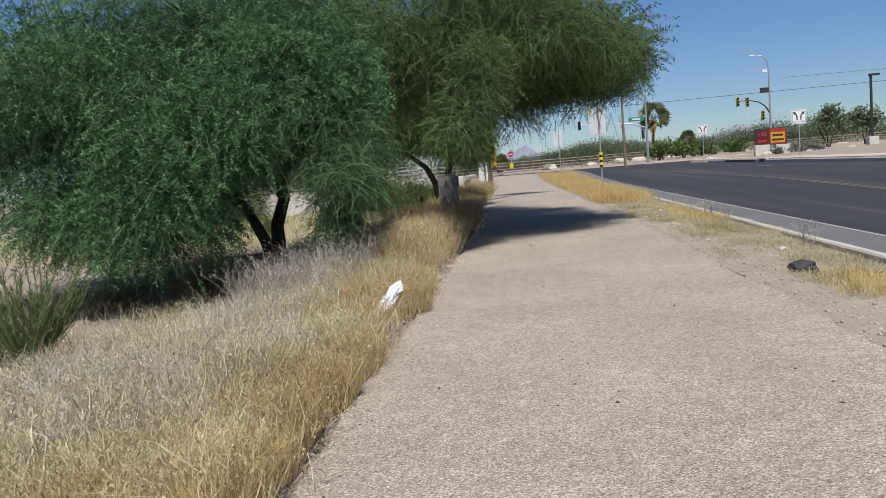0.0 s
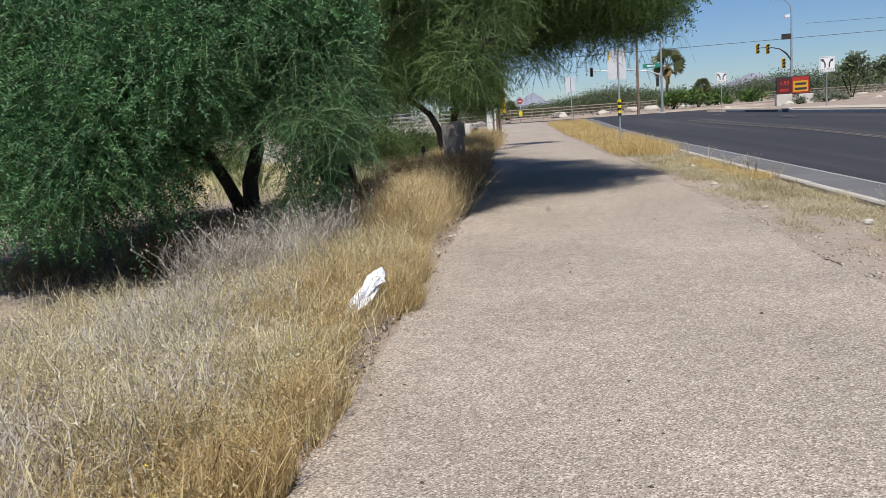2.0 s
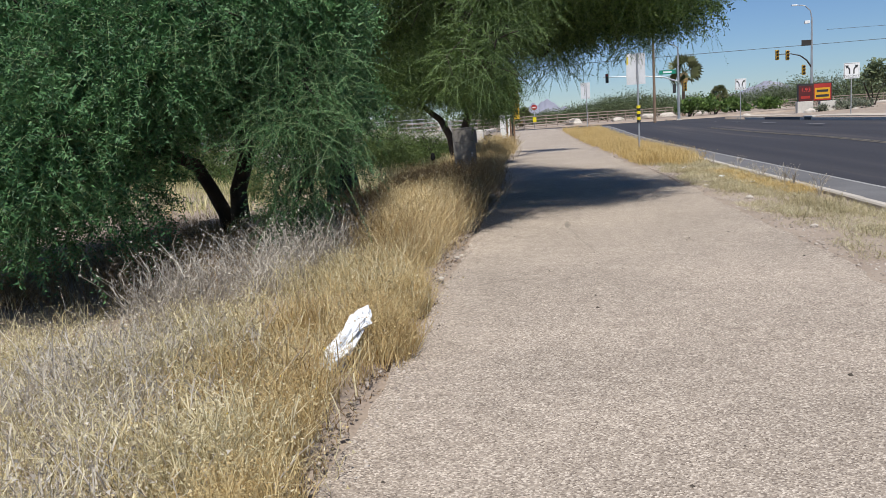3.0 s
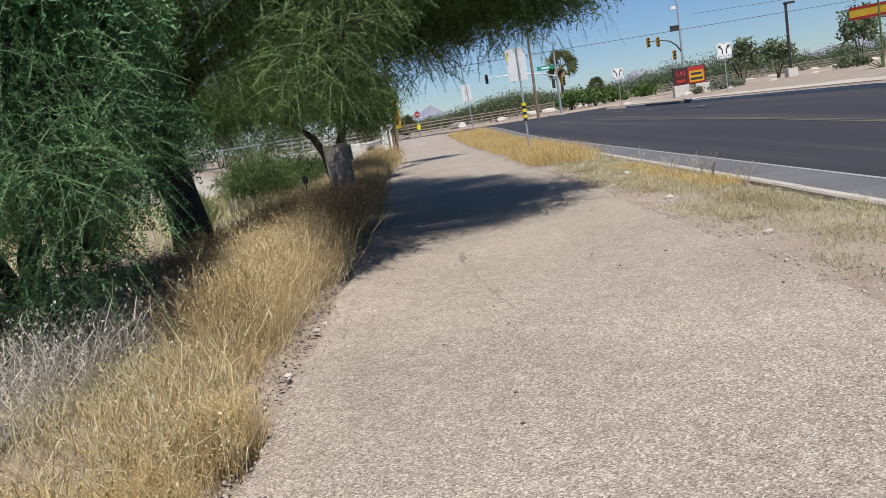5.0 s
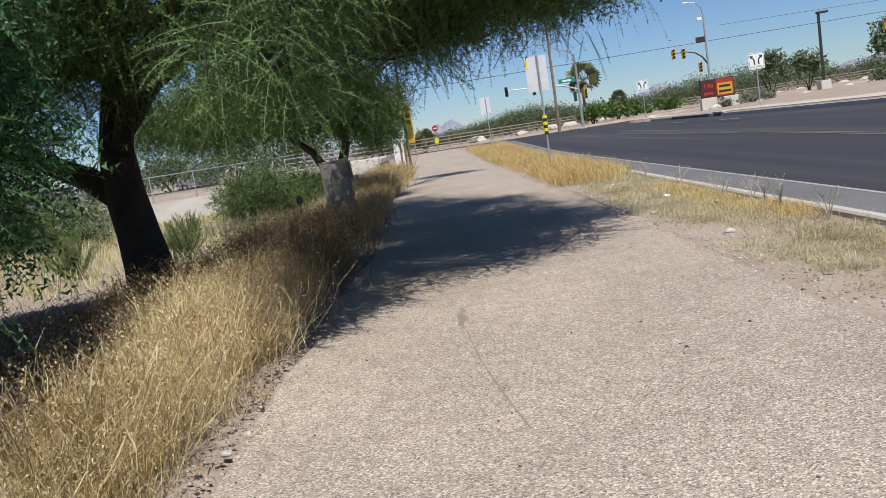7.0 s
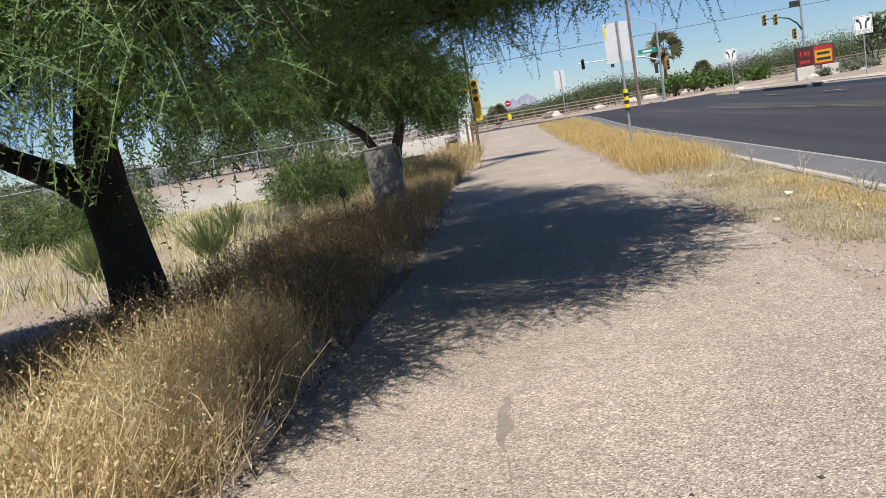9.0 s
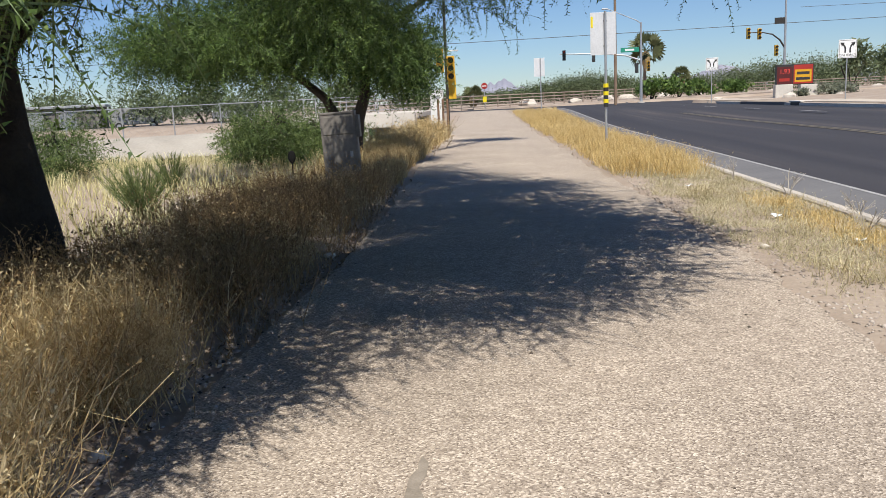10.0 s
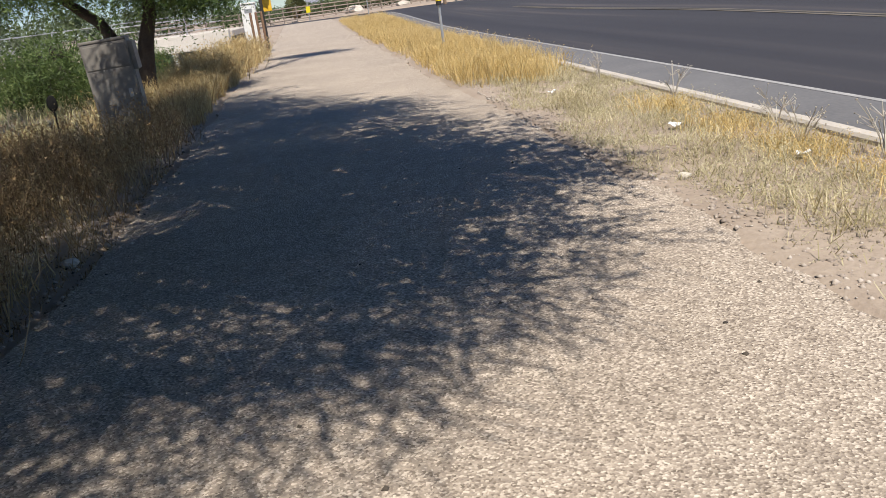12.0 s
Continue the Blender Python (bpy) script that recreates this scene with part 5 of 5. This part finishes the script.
rail_fence("rail_fence", [(-14, 84.5, 0.3), (-1.5, 106, 0.4), (20, 138, 0.5), (45, 140, 0.6), (75, 140, 0.6), (120, 140, 0.6)], 1.55, 4, 2.6, M_FENCE, "long brown steel pipe rail fence beyond the junction", post_r=0.075)
rail_fence("bridge_rail", [(-10, 57.8, 0.98), (-4.6, 57.0, 0.98)], 0.85, 3, 1.8, M_GALV, "grey pipe railing over the culvert", post_r=0.035)


def chain_link(pts, height, label):
    f = thing("chain_link_fence", pts[0], label, "fence")
    o = Vector(pts[0])
    for a, b in zip(pts, pts[1:]):
        a, b = Vector(a) - o, Vector(b) - o
        L = (b - a).length
        n = max(1, round(L / 3))
        for i in range(n + 1):
            ob = part("post", cyl(0.04, -0.2, height + 0.08, sides=6), M_GALV, f)
            ob.matrix_basis = pose(*a.lerp(b, i / n))
        part("top_rail", tube_bm([a + Vector((0, 0, height)), b + Vector((0, 0, height))], 0.03, 6), M_GALV, f)
        bm = bmesh.new()
        m = int(L / 0.45)
        for i in range(-6, m):
            for k in (0, 1):
                s0, s1 = i * 0.45, i * 0.45 + height
                c0, c1 = max(0, s0), min(L, s1)
                if c1 <= c0:
                    continue
                z0, z1 = c0 - s0, c1 - s0
                if k:
                    z0, z1 = height - z0, height - z1
                tube(bm, [a.lerp(b, c0 / L) + Vector((0, 0, z0)), a.lerp(b, c1 / L) + Vector((0, 0, z1))], [0.004, 0.004], 3, False)
        part("mesh", bm, M_GALV, f, "woven wire mesh")


chain_link([(-42, 46, -0.2), (-26, 54, 0.1), (-9, 73, 0.35)], 1.75, "grey chain-link fence round a yard")
s = thing("metal_post", (-32.4, 40, 0.2), "grey steel corner post with slack wires", "post")
part("post", cyl(0.1, -0.3, 3.0), M_GALV, s)
part("brace", tube_bm([(0.05, 0, 1.3), (3.2, 0.6, 0.1)], 0.04, 6), M_GALV, s)
rail_fence("rail_fence", [(-46, 44, 0.2), (-26, 40, -0.2)], 1.1, 3, 3.0, M_FENCE, "low dark rail fence by the open field")


# ---- culvert, channel, cabinets ----
c = tagged(new("culvert"), "pale concrete culvert bridge over a dry wash", "culvert", kind="structure")
part("deck_beam", box_bm(-10, -4.3, 54, 54.35, 0.30, 1.02, 0.03), M_CONCRETE_PALE, c)
part("deck_slab", box_bm(-10, -3.9, 54.35, 66, 0.72, 0.98, 0.02), M_CONCRETE, c)
part("abutment", box_bm(-5.15, -4.0, 53.7, 54.6, -1.4, 1.06, 0.05), M_CONCRETE_PALE, c)
part("back_wall", box_bm(-10, -4.3, 65, 65.4, -1.6, 0.72), M_CONCRETE, c)
for x in (-6.6, -8.6):
    part("pier", box_bm(x - 0.12, x + 0.12, 54.05, 54.3, -1.4, 0.30, 0.02), M_CONCRETE_PALE, c)
part("wing_wall", box_bm(-10.7, -10, 53.8, 66, -1.4, 1.0, 0.03), M_CONCRETE, c)
bank = link_mesh("channel_bank", [(-34, 42, 0.35), (-10.5, 56, 0.45), (-9.2, 54.4, -0.6), (-32, 40, -0.6), (-34.3, 42.3, 0.35), (-10.8, 56.3, 0.45), (-34.3, 42.3, -0.8), (-10.8, 56.3, -0.8)], [(3, 2, 1, 0), (0, 1, 5, 4), (4, 5, 7, 6)], plain("bank_concrete", (0.27, 0.245, 0.21), (0.40, 0.37, 0.32), 0.5, 12, 0.95))
tagged(bank, "pale concrete-lined bank of the wash", "channel bank", kind="structure")

u = thing("utility_cabinet", (-2.52, 27.3, land(-2.52, 27.3) - 0.03), "weathered grey-tan metal utility cabinet in the weeds", "utility cabinet", turn=6)
u.matrix_basis = pose(-2.52, 27.3, land(-2.52, 27.3) - 0.03, 0, -2.5, 6) @ Matrix.Diagonal((0.88, 0.9, 1.0, 1.0))
part("plinth", box_bm(-0.40, 0.40, -0.3, 0.32, -0.15, 0.12, 0.02), M_CONCRETE, u, "concrete plinth")
body = part("body", box_bm(-0.36, 0.36, -0.25, 0.27, 0.12, 1.40, 0.015), M_CABINET, u)
part("door", box_bm(-0.335, 0.335, -0.262, -0.248, 0.16, 1.02, 0.006), M_CABINET, body, "flat door panel")
part("upper_panel", box_bm(-0.335, 0.335, -0.262, -0.248, 1.04, 1.36, 0.006), M_CABINET, body)
part("lid", box_bm(-0.365, 0.365, -0.262, 0.28, 1.40, 1.44, 0.012), M_CABINET, u, "overhanging lid")
part("side_door", box_bm(0.358, 0.372, -0.2, 0.22, 0.2, 0.95, 0.005), M_CABINET, body)
part("side_hood", box_bm(0.36, 0.44, -0.22, 0.24, 0.96, 1.36, 0.012), M_CABINET, body)
part("latch", box_bm(0.2, 0.26, -0.28, -0.262, 0.6, 0.72, 0.005), M_GALV, body, "steel latch")

M_MATTE = plain("matte_black_plastic", (0.010, 0.010, 0.010), (0.02, 0.02, 0.02), 3.0, 30, 1.0)
M_MATTE.node_tree.nodes["Principled BSDF"].inputs["Specular IOR Level"].default_value = 0.05
m = thing("stake_marker", (-3.5, 27.3, land(-3.5, 27.3)), "small black oval marker on a thin stake in the weeds", "marker")
part("stake", cyl(0.014, -0.1, 0.62), M_MATTE, m)
bm = bmesh.new()
bmesh.ops.create_uvsphere(bm, u_segments=14, v_segments=9, radius=0.5)
bmesh.ops.scale(bm, vec=(0.15, 0.06, 0.24), verts=bm.verts)
bmesh.ops.translate(bm, vec=(0, 0, 0.68), verts=bm.verts)
part("head", bm, M_MATTE, m, "black oval head", True)
bm = bmesh.new()
bmesh.ops.create_uvsphere(bm, u_segments=12, v_segments=8, radius=0.5)
bmesh.ops.scale(bm, vec=(0.28, 0.2, 0.2), verts=bm.verts)
bmesh.ops.translate(bm, vec=(0, 0, 0.16), verts=bm.verts)
part("foot", bm, M_MATTE, m, "dark weighted foot", True)

w = thing("control_cabinet", (-2.25, 46.3, 0.40), "white signal control cabinet beside the footpath", "utility cabinet")
part("body", box_bm(-0.26, 0.26, -0.2, 0.2, -0.6, 1.5, 0.02), M_WHITE, w)
part("lid", box_bm(-0.29, 0.29, -0.23, 0.23, 1.5, 1.56, 0.015), M_WHITE, w)
part("vent", box_bm(-0.14, 0.14, -0.21, -0.195, 1.2, 1.34, 0.004), M_GALV, w)
for dx in (0.0, 0.28, 0.56):
    b = thing("bollard", (-2.12 + dx * 0.6, 45.2 + dx, 0.40), "rust-brown steel bollard post", "bollard", "bollards by the cabinet")
    part("pipe", cyl(0.045, -0.6, 1.15, sides=10), M_RUSTY, b)
    part("cap", tube_bm([(0, 0, 1.15), (0, 0, 1.19)], [0.05, 0.03], 10), M_RUSTY, b)


M_SILVER = plain("dusty_silver_paint", (0.24, 0.25, 0.26), (0.34, 0.35, 0.36), 0.6, 12, 0.4)


def van(place, turn, label):
    v = thing("parked_van", place, label, "van", turn=turn)
    bm = bmesh.new()
    box(bm, -2.6, 2.6, -0.95, 0.95, 0.45, 1.25, 0.12)
    box(bm, -2.5, 1.5, -0.9, 0.9, 1.2, 2.15, 0.16)
    part("body", bm, M_SILVER, v, "dusty silver van body")
    part("windscreen", box_bm(1.42, 1.54, -0.75, 0.75, 1.4, 2.0, 0.04), M_GLASS_DARK, v)
    for k in (-0.915, 0.895):
        part("side_window", box_bm(0.2, 1.2, k, k + 0.02, 1.4, 1.95, 0.008), M_GLASS_DARK, v)
    for x in (-1.7, 1.7):
        for k in (-0.98, 0.78):
            t = part("tyre", tube_bm([(x, k, 0.36), (x, k + 0.2, 0.36)], 0.36, 16), M_BLACK, v)
            part("rim", tube_bm([(x, k - 0.01, 0.36), (x, k + 0.21, 0.36)], 0.2, 12), M_GALV, t)


van((-38, 96, 0.1), 20, "dusty silver parked van behind the chain-link fence")
van((-30, 104, 0.2), 200, "dusty silver parked van at the back of the yard")
sh = thing("yard_shed", (-46, 92, 0.2), "long low grey shed at the back of the yard", "shed", turn=20)
part("wall", box_bm(-6, 6, -2.5, 2.5, 0, 2.3, 0.02), M_CABINET, sh)
part("roof", box_bm(-6.4, 6.4, -2.9, 2.9, 2.3, 2.55, 0.03), M_GALV, sh)
for x in (-4, -1, 2):
    part("door", box_bm(x, x + 1.6, -2.54, -2.48, 0.02, 1.9, 0.01), M_GALV, sh)


# ---- far hills ----
def hill(x, y, w, h, seed, label):
    n, verts, faces = 40, [], []
    for j in range(9):
        for i in range(n + 1):
            u, v = i / n * 2 - 1, j / 8
            top = h * max(0.0, 1 - abs(u) ** 1.3) * (0.72 + 0.55 * noise.noise((u * 2.3 + seed, seed, 0)) + 0.2 * noise.noise((u * 7 + seed, seed, 3)))
            verts.append((x + w * u, y + 300 * (v - 0.5), max(0, top) * math.sin(math.pi * v) ** 0.7 - 1.5))
    for j in range(8):
        for i in range(n):
            faces.append((j * (n + 1) + i, j * (n + 1) + i + 1, (j + 1) * (n + 1) + i + 1, (j + 1) * (n + 1) + i))
    tagged(link_mesh("backdrop_hill", verts, faces, M_HILL, smooth=True), label, "hill", kind="structure")


hill(-10, 2850, 130, 85, 3, "hazy blue-grey rocky hill on the horizon")
hill(800, 3300, 380, 100, 8, "long hazy mountain ridge on the horizon")
hill(1750, 3300, 520, 110, 11, "long hazy mountain ridge on the horizon")


# ---- litter, stones and small growth ----
bm = bmesh.new()
bmesh.ops.create_icosphere(bm, subdivisions=4, radius=1.0)
for v in bm.verts:
    p = v.co.copy()
    waist = 0.62 + 0.5 * p.x * p.x
    v.co = Vector((p.x * 0.25, p.y * 0.085 * waist, p.z * 0.06 * waist + 0.05 * p.x))
    v.co += v.normal * (0.04 * noise.noise(p * 2.0) + 0.04 * abs(noise.noise(p * 4.5)) + 0.012 * noise.noise(p * 11))
bag = thing("plastic_bag", (-1.54, 8.72, 0.0), "crumpled white plastic bag caught in dry grass", "plastic bag", turn=62)
film = part("film", bm, M_BAG, bag)
film.matrix_basis = pose(0, 0, 0.2, 15, -22, 0)
bm = bmesh.new()
tube(bm, [(0.12, 0.0, 0.28), (0.16, 0.03, 0.32), (0.18, -0.01, 0.33)], [0.025, 0.028, 0.008], 7)
part("knot", bm, M_BAG, bag, "twisted corner", True)
bm = bmesh.new()
tube(bm, [(-0.02, 0, 0.16), (-0.06, 0.02, 0.06), (-0.1, 0.0, -0.03)], [0.035, 0.03, 0.012], 7)
part("tail", bm, M_BAG, bag, "", True)


def lump(name, place, size, seed, material, label, category, group=""):
    bm = bmesh.new()
    bmesh.ops.create_icosphere(bm, subdivisions=2, radius=1.0)
    for v in bm.verts:
        v.co *= 1 + 0.35 * noise.noise(v.co * 1.3 + Vector((seed, seed, 0)))
        v.co = Vector((v.co.x * size[0], v.co.y * size[1], v.co.z * size[2]))
    ob = part(name, bm, material)
    ob.location = place
    return tagged(ob, label, category, group)


lump("rubber_scrap", (3.25, 10.1, 0.06), (0.15, 0.11, 0.08), 1.0, M_DARKSTONE, "torn black rubber scrap lying on gravel", "rubber scrap")
lump("rubber_scrap", (3.33, 9.98, 0.03), (0.08, 0.05, 0.05), 2.0, M_DARKSTONE, "small black rubber scrap lying on gravel", "rubber scrap")
rng = np.random.default_rng(91)
for x, y, r in ((-1.27, 12.8, 0.035), (-1.36, 20.4, 0.06), (-1.3, 11.6, 0.03), (-1.25, 13.2, 0.04), (-1.42, 15.7, 0.05), (3.1, 17.6, 0.06), (2.9, 20.2, 0.05), (3.0, 14.0, 0.05), (3.7, 12.3, 0.07)):
    lump("stone", (x, y, land(x, y) + r * 0.35), (r, r * 0.8, r * 0.6), x * 7, M_STONE, "pale stone at the footpath's crumbling edge", "stone", "edge stones")
for x, y, z, r in ((21, 62 + 11, 0.6, 0.5), (24.5, 73, 0.6, 0.35), (28, 66 + 7, 0.6, 0.45), (34, 78, 0.6, 0.5), (29, 57, 0.65, 0.3), (26, 79, 0.6, 0.4), (18.2, 82, 0.5, 0.45)):
    lump("boulder", (x, y, z), (r, r * 0.8, r * 0.7), x, M_STONE, "pale rounded boulder on gravel", "boulder", "gravel boulders")
for i in range(22):
    x = 3 + 5.0 * i + 2.5 * rng.random()
    y = 112 + 1.3 * x if x < 18 else 137
    r = 0.5 + 0.5 * rng.random()
    lump("boulder", (x, y - 2.5, 0.6), (r * 1.3, r, r * 0.7), i, M_STONE, "pale boulder at the foot of the rail fence", "boulder", "fence boulders")
for x, y, a in ((3.3, 25.2, 20), (3.78, 20.2, 70), (3.55, 21.9, 40)):
    bm = bmesh.new()
    bmesh.ops.create_grid(bm, x_segments=5, y_segments=4, size=0.045)
    for v in bm.verts:
        v.co.z = 0.05 + 0.04 * noise.noise(v.co * 18 + Vector((x, y, 0)))
    ob = part("paper_scrap", bm, M_BAG)
    ob.matrix_basis = pose(x, y, land(x, y), 0, 0, a)
    tagged(ob, "crumpled white paper scrap in the verge grass", "paper scrap")


def scatter_stones(name, label, n, place, size, material, seed):
    """Small angular stones, each a squashed octahedron."""
    rng = np.random.default_rng(seed)
    x, y = place(rng, n)
    z = np.array([max(land(a, b), grade(b) + 0.004 if PATH_L < a < PATH_R else -9) for a, b in zip(x, y)])
    r = size * (0.4 + rng.random(len(x)) ** 2 * 1.3)
    o = np.array([[1, 0, 0], [0, 1, 0], [-1, 0, 0], [0, -1, 0], [0, 0, 0.7], [0, 0, -0.5]])
    v = o[None] * (0.7 + 0.6 * rng.random((len(x), 6, 1)))
    a = rng.random(len(x)) * 6.28
    rot = np.stack([np.stack([np.cos(a), -np.sin(a)], 1), np.stack([np.sin(a), np.cos(a)], 1)], 1)
    v[:, :, :2] = np.einsum("nij,nkj->nki", rot, v[:, :, :2])
    v = v * r[:, None, None] + np.stack([x, y, z], 1)[:, None, :]
    f = np.array([[0, 1, 4], [1, 2, 4], [2, 3, 4], [3, 0, 4], [1, 0, 5], [2, 1, 5], [3, 2, 5], [0, 3, 5]])
    t = (np.arange(len(x))[:, None, None] * 6 + f[None]).reshape(-1, 3)
    tagged(tri_mesh(name, v.reshape(-1, 3), t, material), label, "gravel", kind="stuff")


M_CHIPS = leafy("loose_chip", [(0.1, (0.20, 0.16, 0.13)), (0.5, (0.35, 0.295, 0.25)), (0.95, (0.52, 0.46, 0.40))], 0.0, 0.9)
M_CRUMB = leafy("dark_crumb", [(0.1, (0.03, 0.025, 0.02)), (0.9, (0.10, 0.08, 0.06))], 0.0, 0.9)
scatter_stones("edge_gravel", "loose pale stones along the footpath's broken edge", 3600, lambda r, n: (2.62 + np.abs(r.normal(0, 0.3, n)) - 0.08, 3 + 27 * r.random(n)), 0.016, M_CHIPS, 92)
scatter_stones("edge_gravel", "loose pale stones by the grass edge", 4200, lambda r, n: (-1.28 + r.normal(0, 0.14, n), 2 + 26 * r.random(n)), 0.013, M_CHIPS, 93)
scatter_stones("edge_debris", "dark crumbs of soil and dead leaf along the grass edge", 1500, lambda r, n: (-1.32 + r.normal(0, 0.12, n), 2 + 24 * r.random(n)), 0.010, M_CRUMB, 99)
scatter_stones("verge_gravel", "gravel scattered over the verge", 5200, lambda r, n: (2.7 + 1.65 * r.random(n), 3 + 25 * r.random(n)), 0.013, M_CHIPS, 94)
scatter_stones("path_crumbs", "dark bits of bark and leaf scattered on the footpath", 170, lambda r, n: (-1.1 + 3.6 * r.random(n), 2 + 20 * r.random(n)), 0.012, M_CRUMB, 95)
scatter_stones("path_chips", "loose pale chips scattered on the footpath", 2600, lambda r, n: (-1.15 + 3.7 * r.random(n), 2 + 20 * r.random(n)), 0.007, M_CHIPS, 96)


def stain(name, pts, widths, label, material):
    verts, faces = [], []
    for i, ((x, y), w) in enumerate(zip(pts, widths)):
        w *= 1 + 0.5 * noise.noise((i * 1.7, 3, 3))
        verts += [(x - w, y, grade(y) + 0.0085), (x + w, y, grade(y) + 0.0085)]
    for i in range(len(pts) - 1):
        faces.append((2 * i, 2 * i + 1, 2 * i + 3, 2 * i + 2))
    tagged(link_mesh(name, verts, faces, material), label, "stain", kind="structure")


core = [(0.05 + 0.012 * math.sin(i), 15.68 - 0.055 * i) for i in range(15)]
stain("pavement_stain", core, [0.006, 0.018, 0.026, 0.031, 0.035, 0.037, 0.04, 0.039, 0.037, 0.035, 0.03, 0.024, 0.017, 0.011, 0.006], "dark oily stain soaked into the footpath", M_STAIN)
stain("pavement_stain_trail", [(0.08 + 0.155 * (t := i / 24) + 0.13 * t * t, 14.86 - 2.3 * i / 24) for i in range(25)], [0.005] * 25, "thin dribbled stain trail on the footpath", M_STAIN)


def kerb_weed(x, y, seed):
    """A thin branching dead weed with pale seed heads."""
    rng = np.random.default_rng(seed)
    root = thing("dry_weed", (x, y, land(x, y)), "thin dead weed with pale seed heads beside the kerb", "weed", "kerb weeds")
    bm, hd = bmesh.new(), bmesh.new()
    for k in range(7):
        a, h = rng.random() * 6.28, 0.18 + 0.22 * rng.random()
        q = [(0, 0, -0.03), (math.cos(a) * 0.05, math.sin(a) * 0.05, h * 0.5), (math.cos(a) * 0.14, math.sin(a) * 0.14, h)]
        tube(bm, q, [0.005, 0.004, 0.002], 4)
        for j in range(4):
            b = rng.random() * 6.28
            e = (q[2][0] + 0.07 * math.cos(b), q[2][1] + 0.07 * math.sin(b), h - 0.08 + 0.13 * rng.random())
            tube(bm, [(q[1][0] * 0.5 + q[2][0] * 0.5, q[1][1] * 0.5 + q[2][1] * 0.5, h * 0.72), e], [0.003, 0.0015], 3)
            r = bmesh.ops.create_icosphere(hd, subdivisions=1, radius=0.007)
            bmesh.ops.translate(hd, vec=e, verts=r["verts"])
    part("stem", bm, M_GREY, root)
    tagged(part("seed_head", hd, M_GREY, root, "pale dry seed heads"), kind="stuff")


for i, (x, y) in enumerate([(4.25, 12.7), (4.2, 12.9), (4.1, 19.2), (4.15, 18.8), (4.2, 19.9), (4.0, 20.6), (4.25, 21.4), (4.2, 17.6), (4.22, 23.5), (4.2, 26.0)]):
    kerb_weed(x, y, 400 + i)

blades("verge_tufts", "golden tufts of dry grass at the kerb", M_VERGE_GOLD, 3000, lambda rng, n: (lambda k: (np.array([4.0, 3.9, 4.1, 3.6, 3.4, 3.9, 3.9])[k] + rng.normal(0, 0.17, n).clip(-0.4, 0.2), np.array([19.2, 20.4, 18.4, 9.3, 8.6, 21.5, 23.0])[k] + rng.normal(0, 0.3, n), np.ones(n)))(rng.integers(0, 7, n)), 0.17, 0.003, 1.0, 97, 0.005, 1)
blades("yellow_flowers", "a few small yellow daisies in the dry grass", leafy("petal_yellow", [(0.1, (0.7, 0.5, 0.02)), (0.9, (0.85, 0.65, 0.05))], 0.2), 22, field(-1.75, -1.35, 5, 11.3), 0.3, 0.0015, 0.3, 98, 0.008, 0)
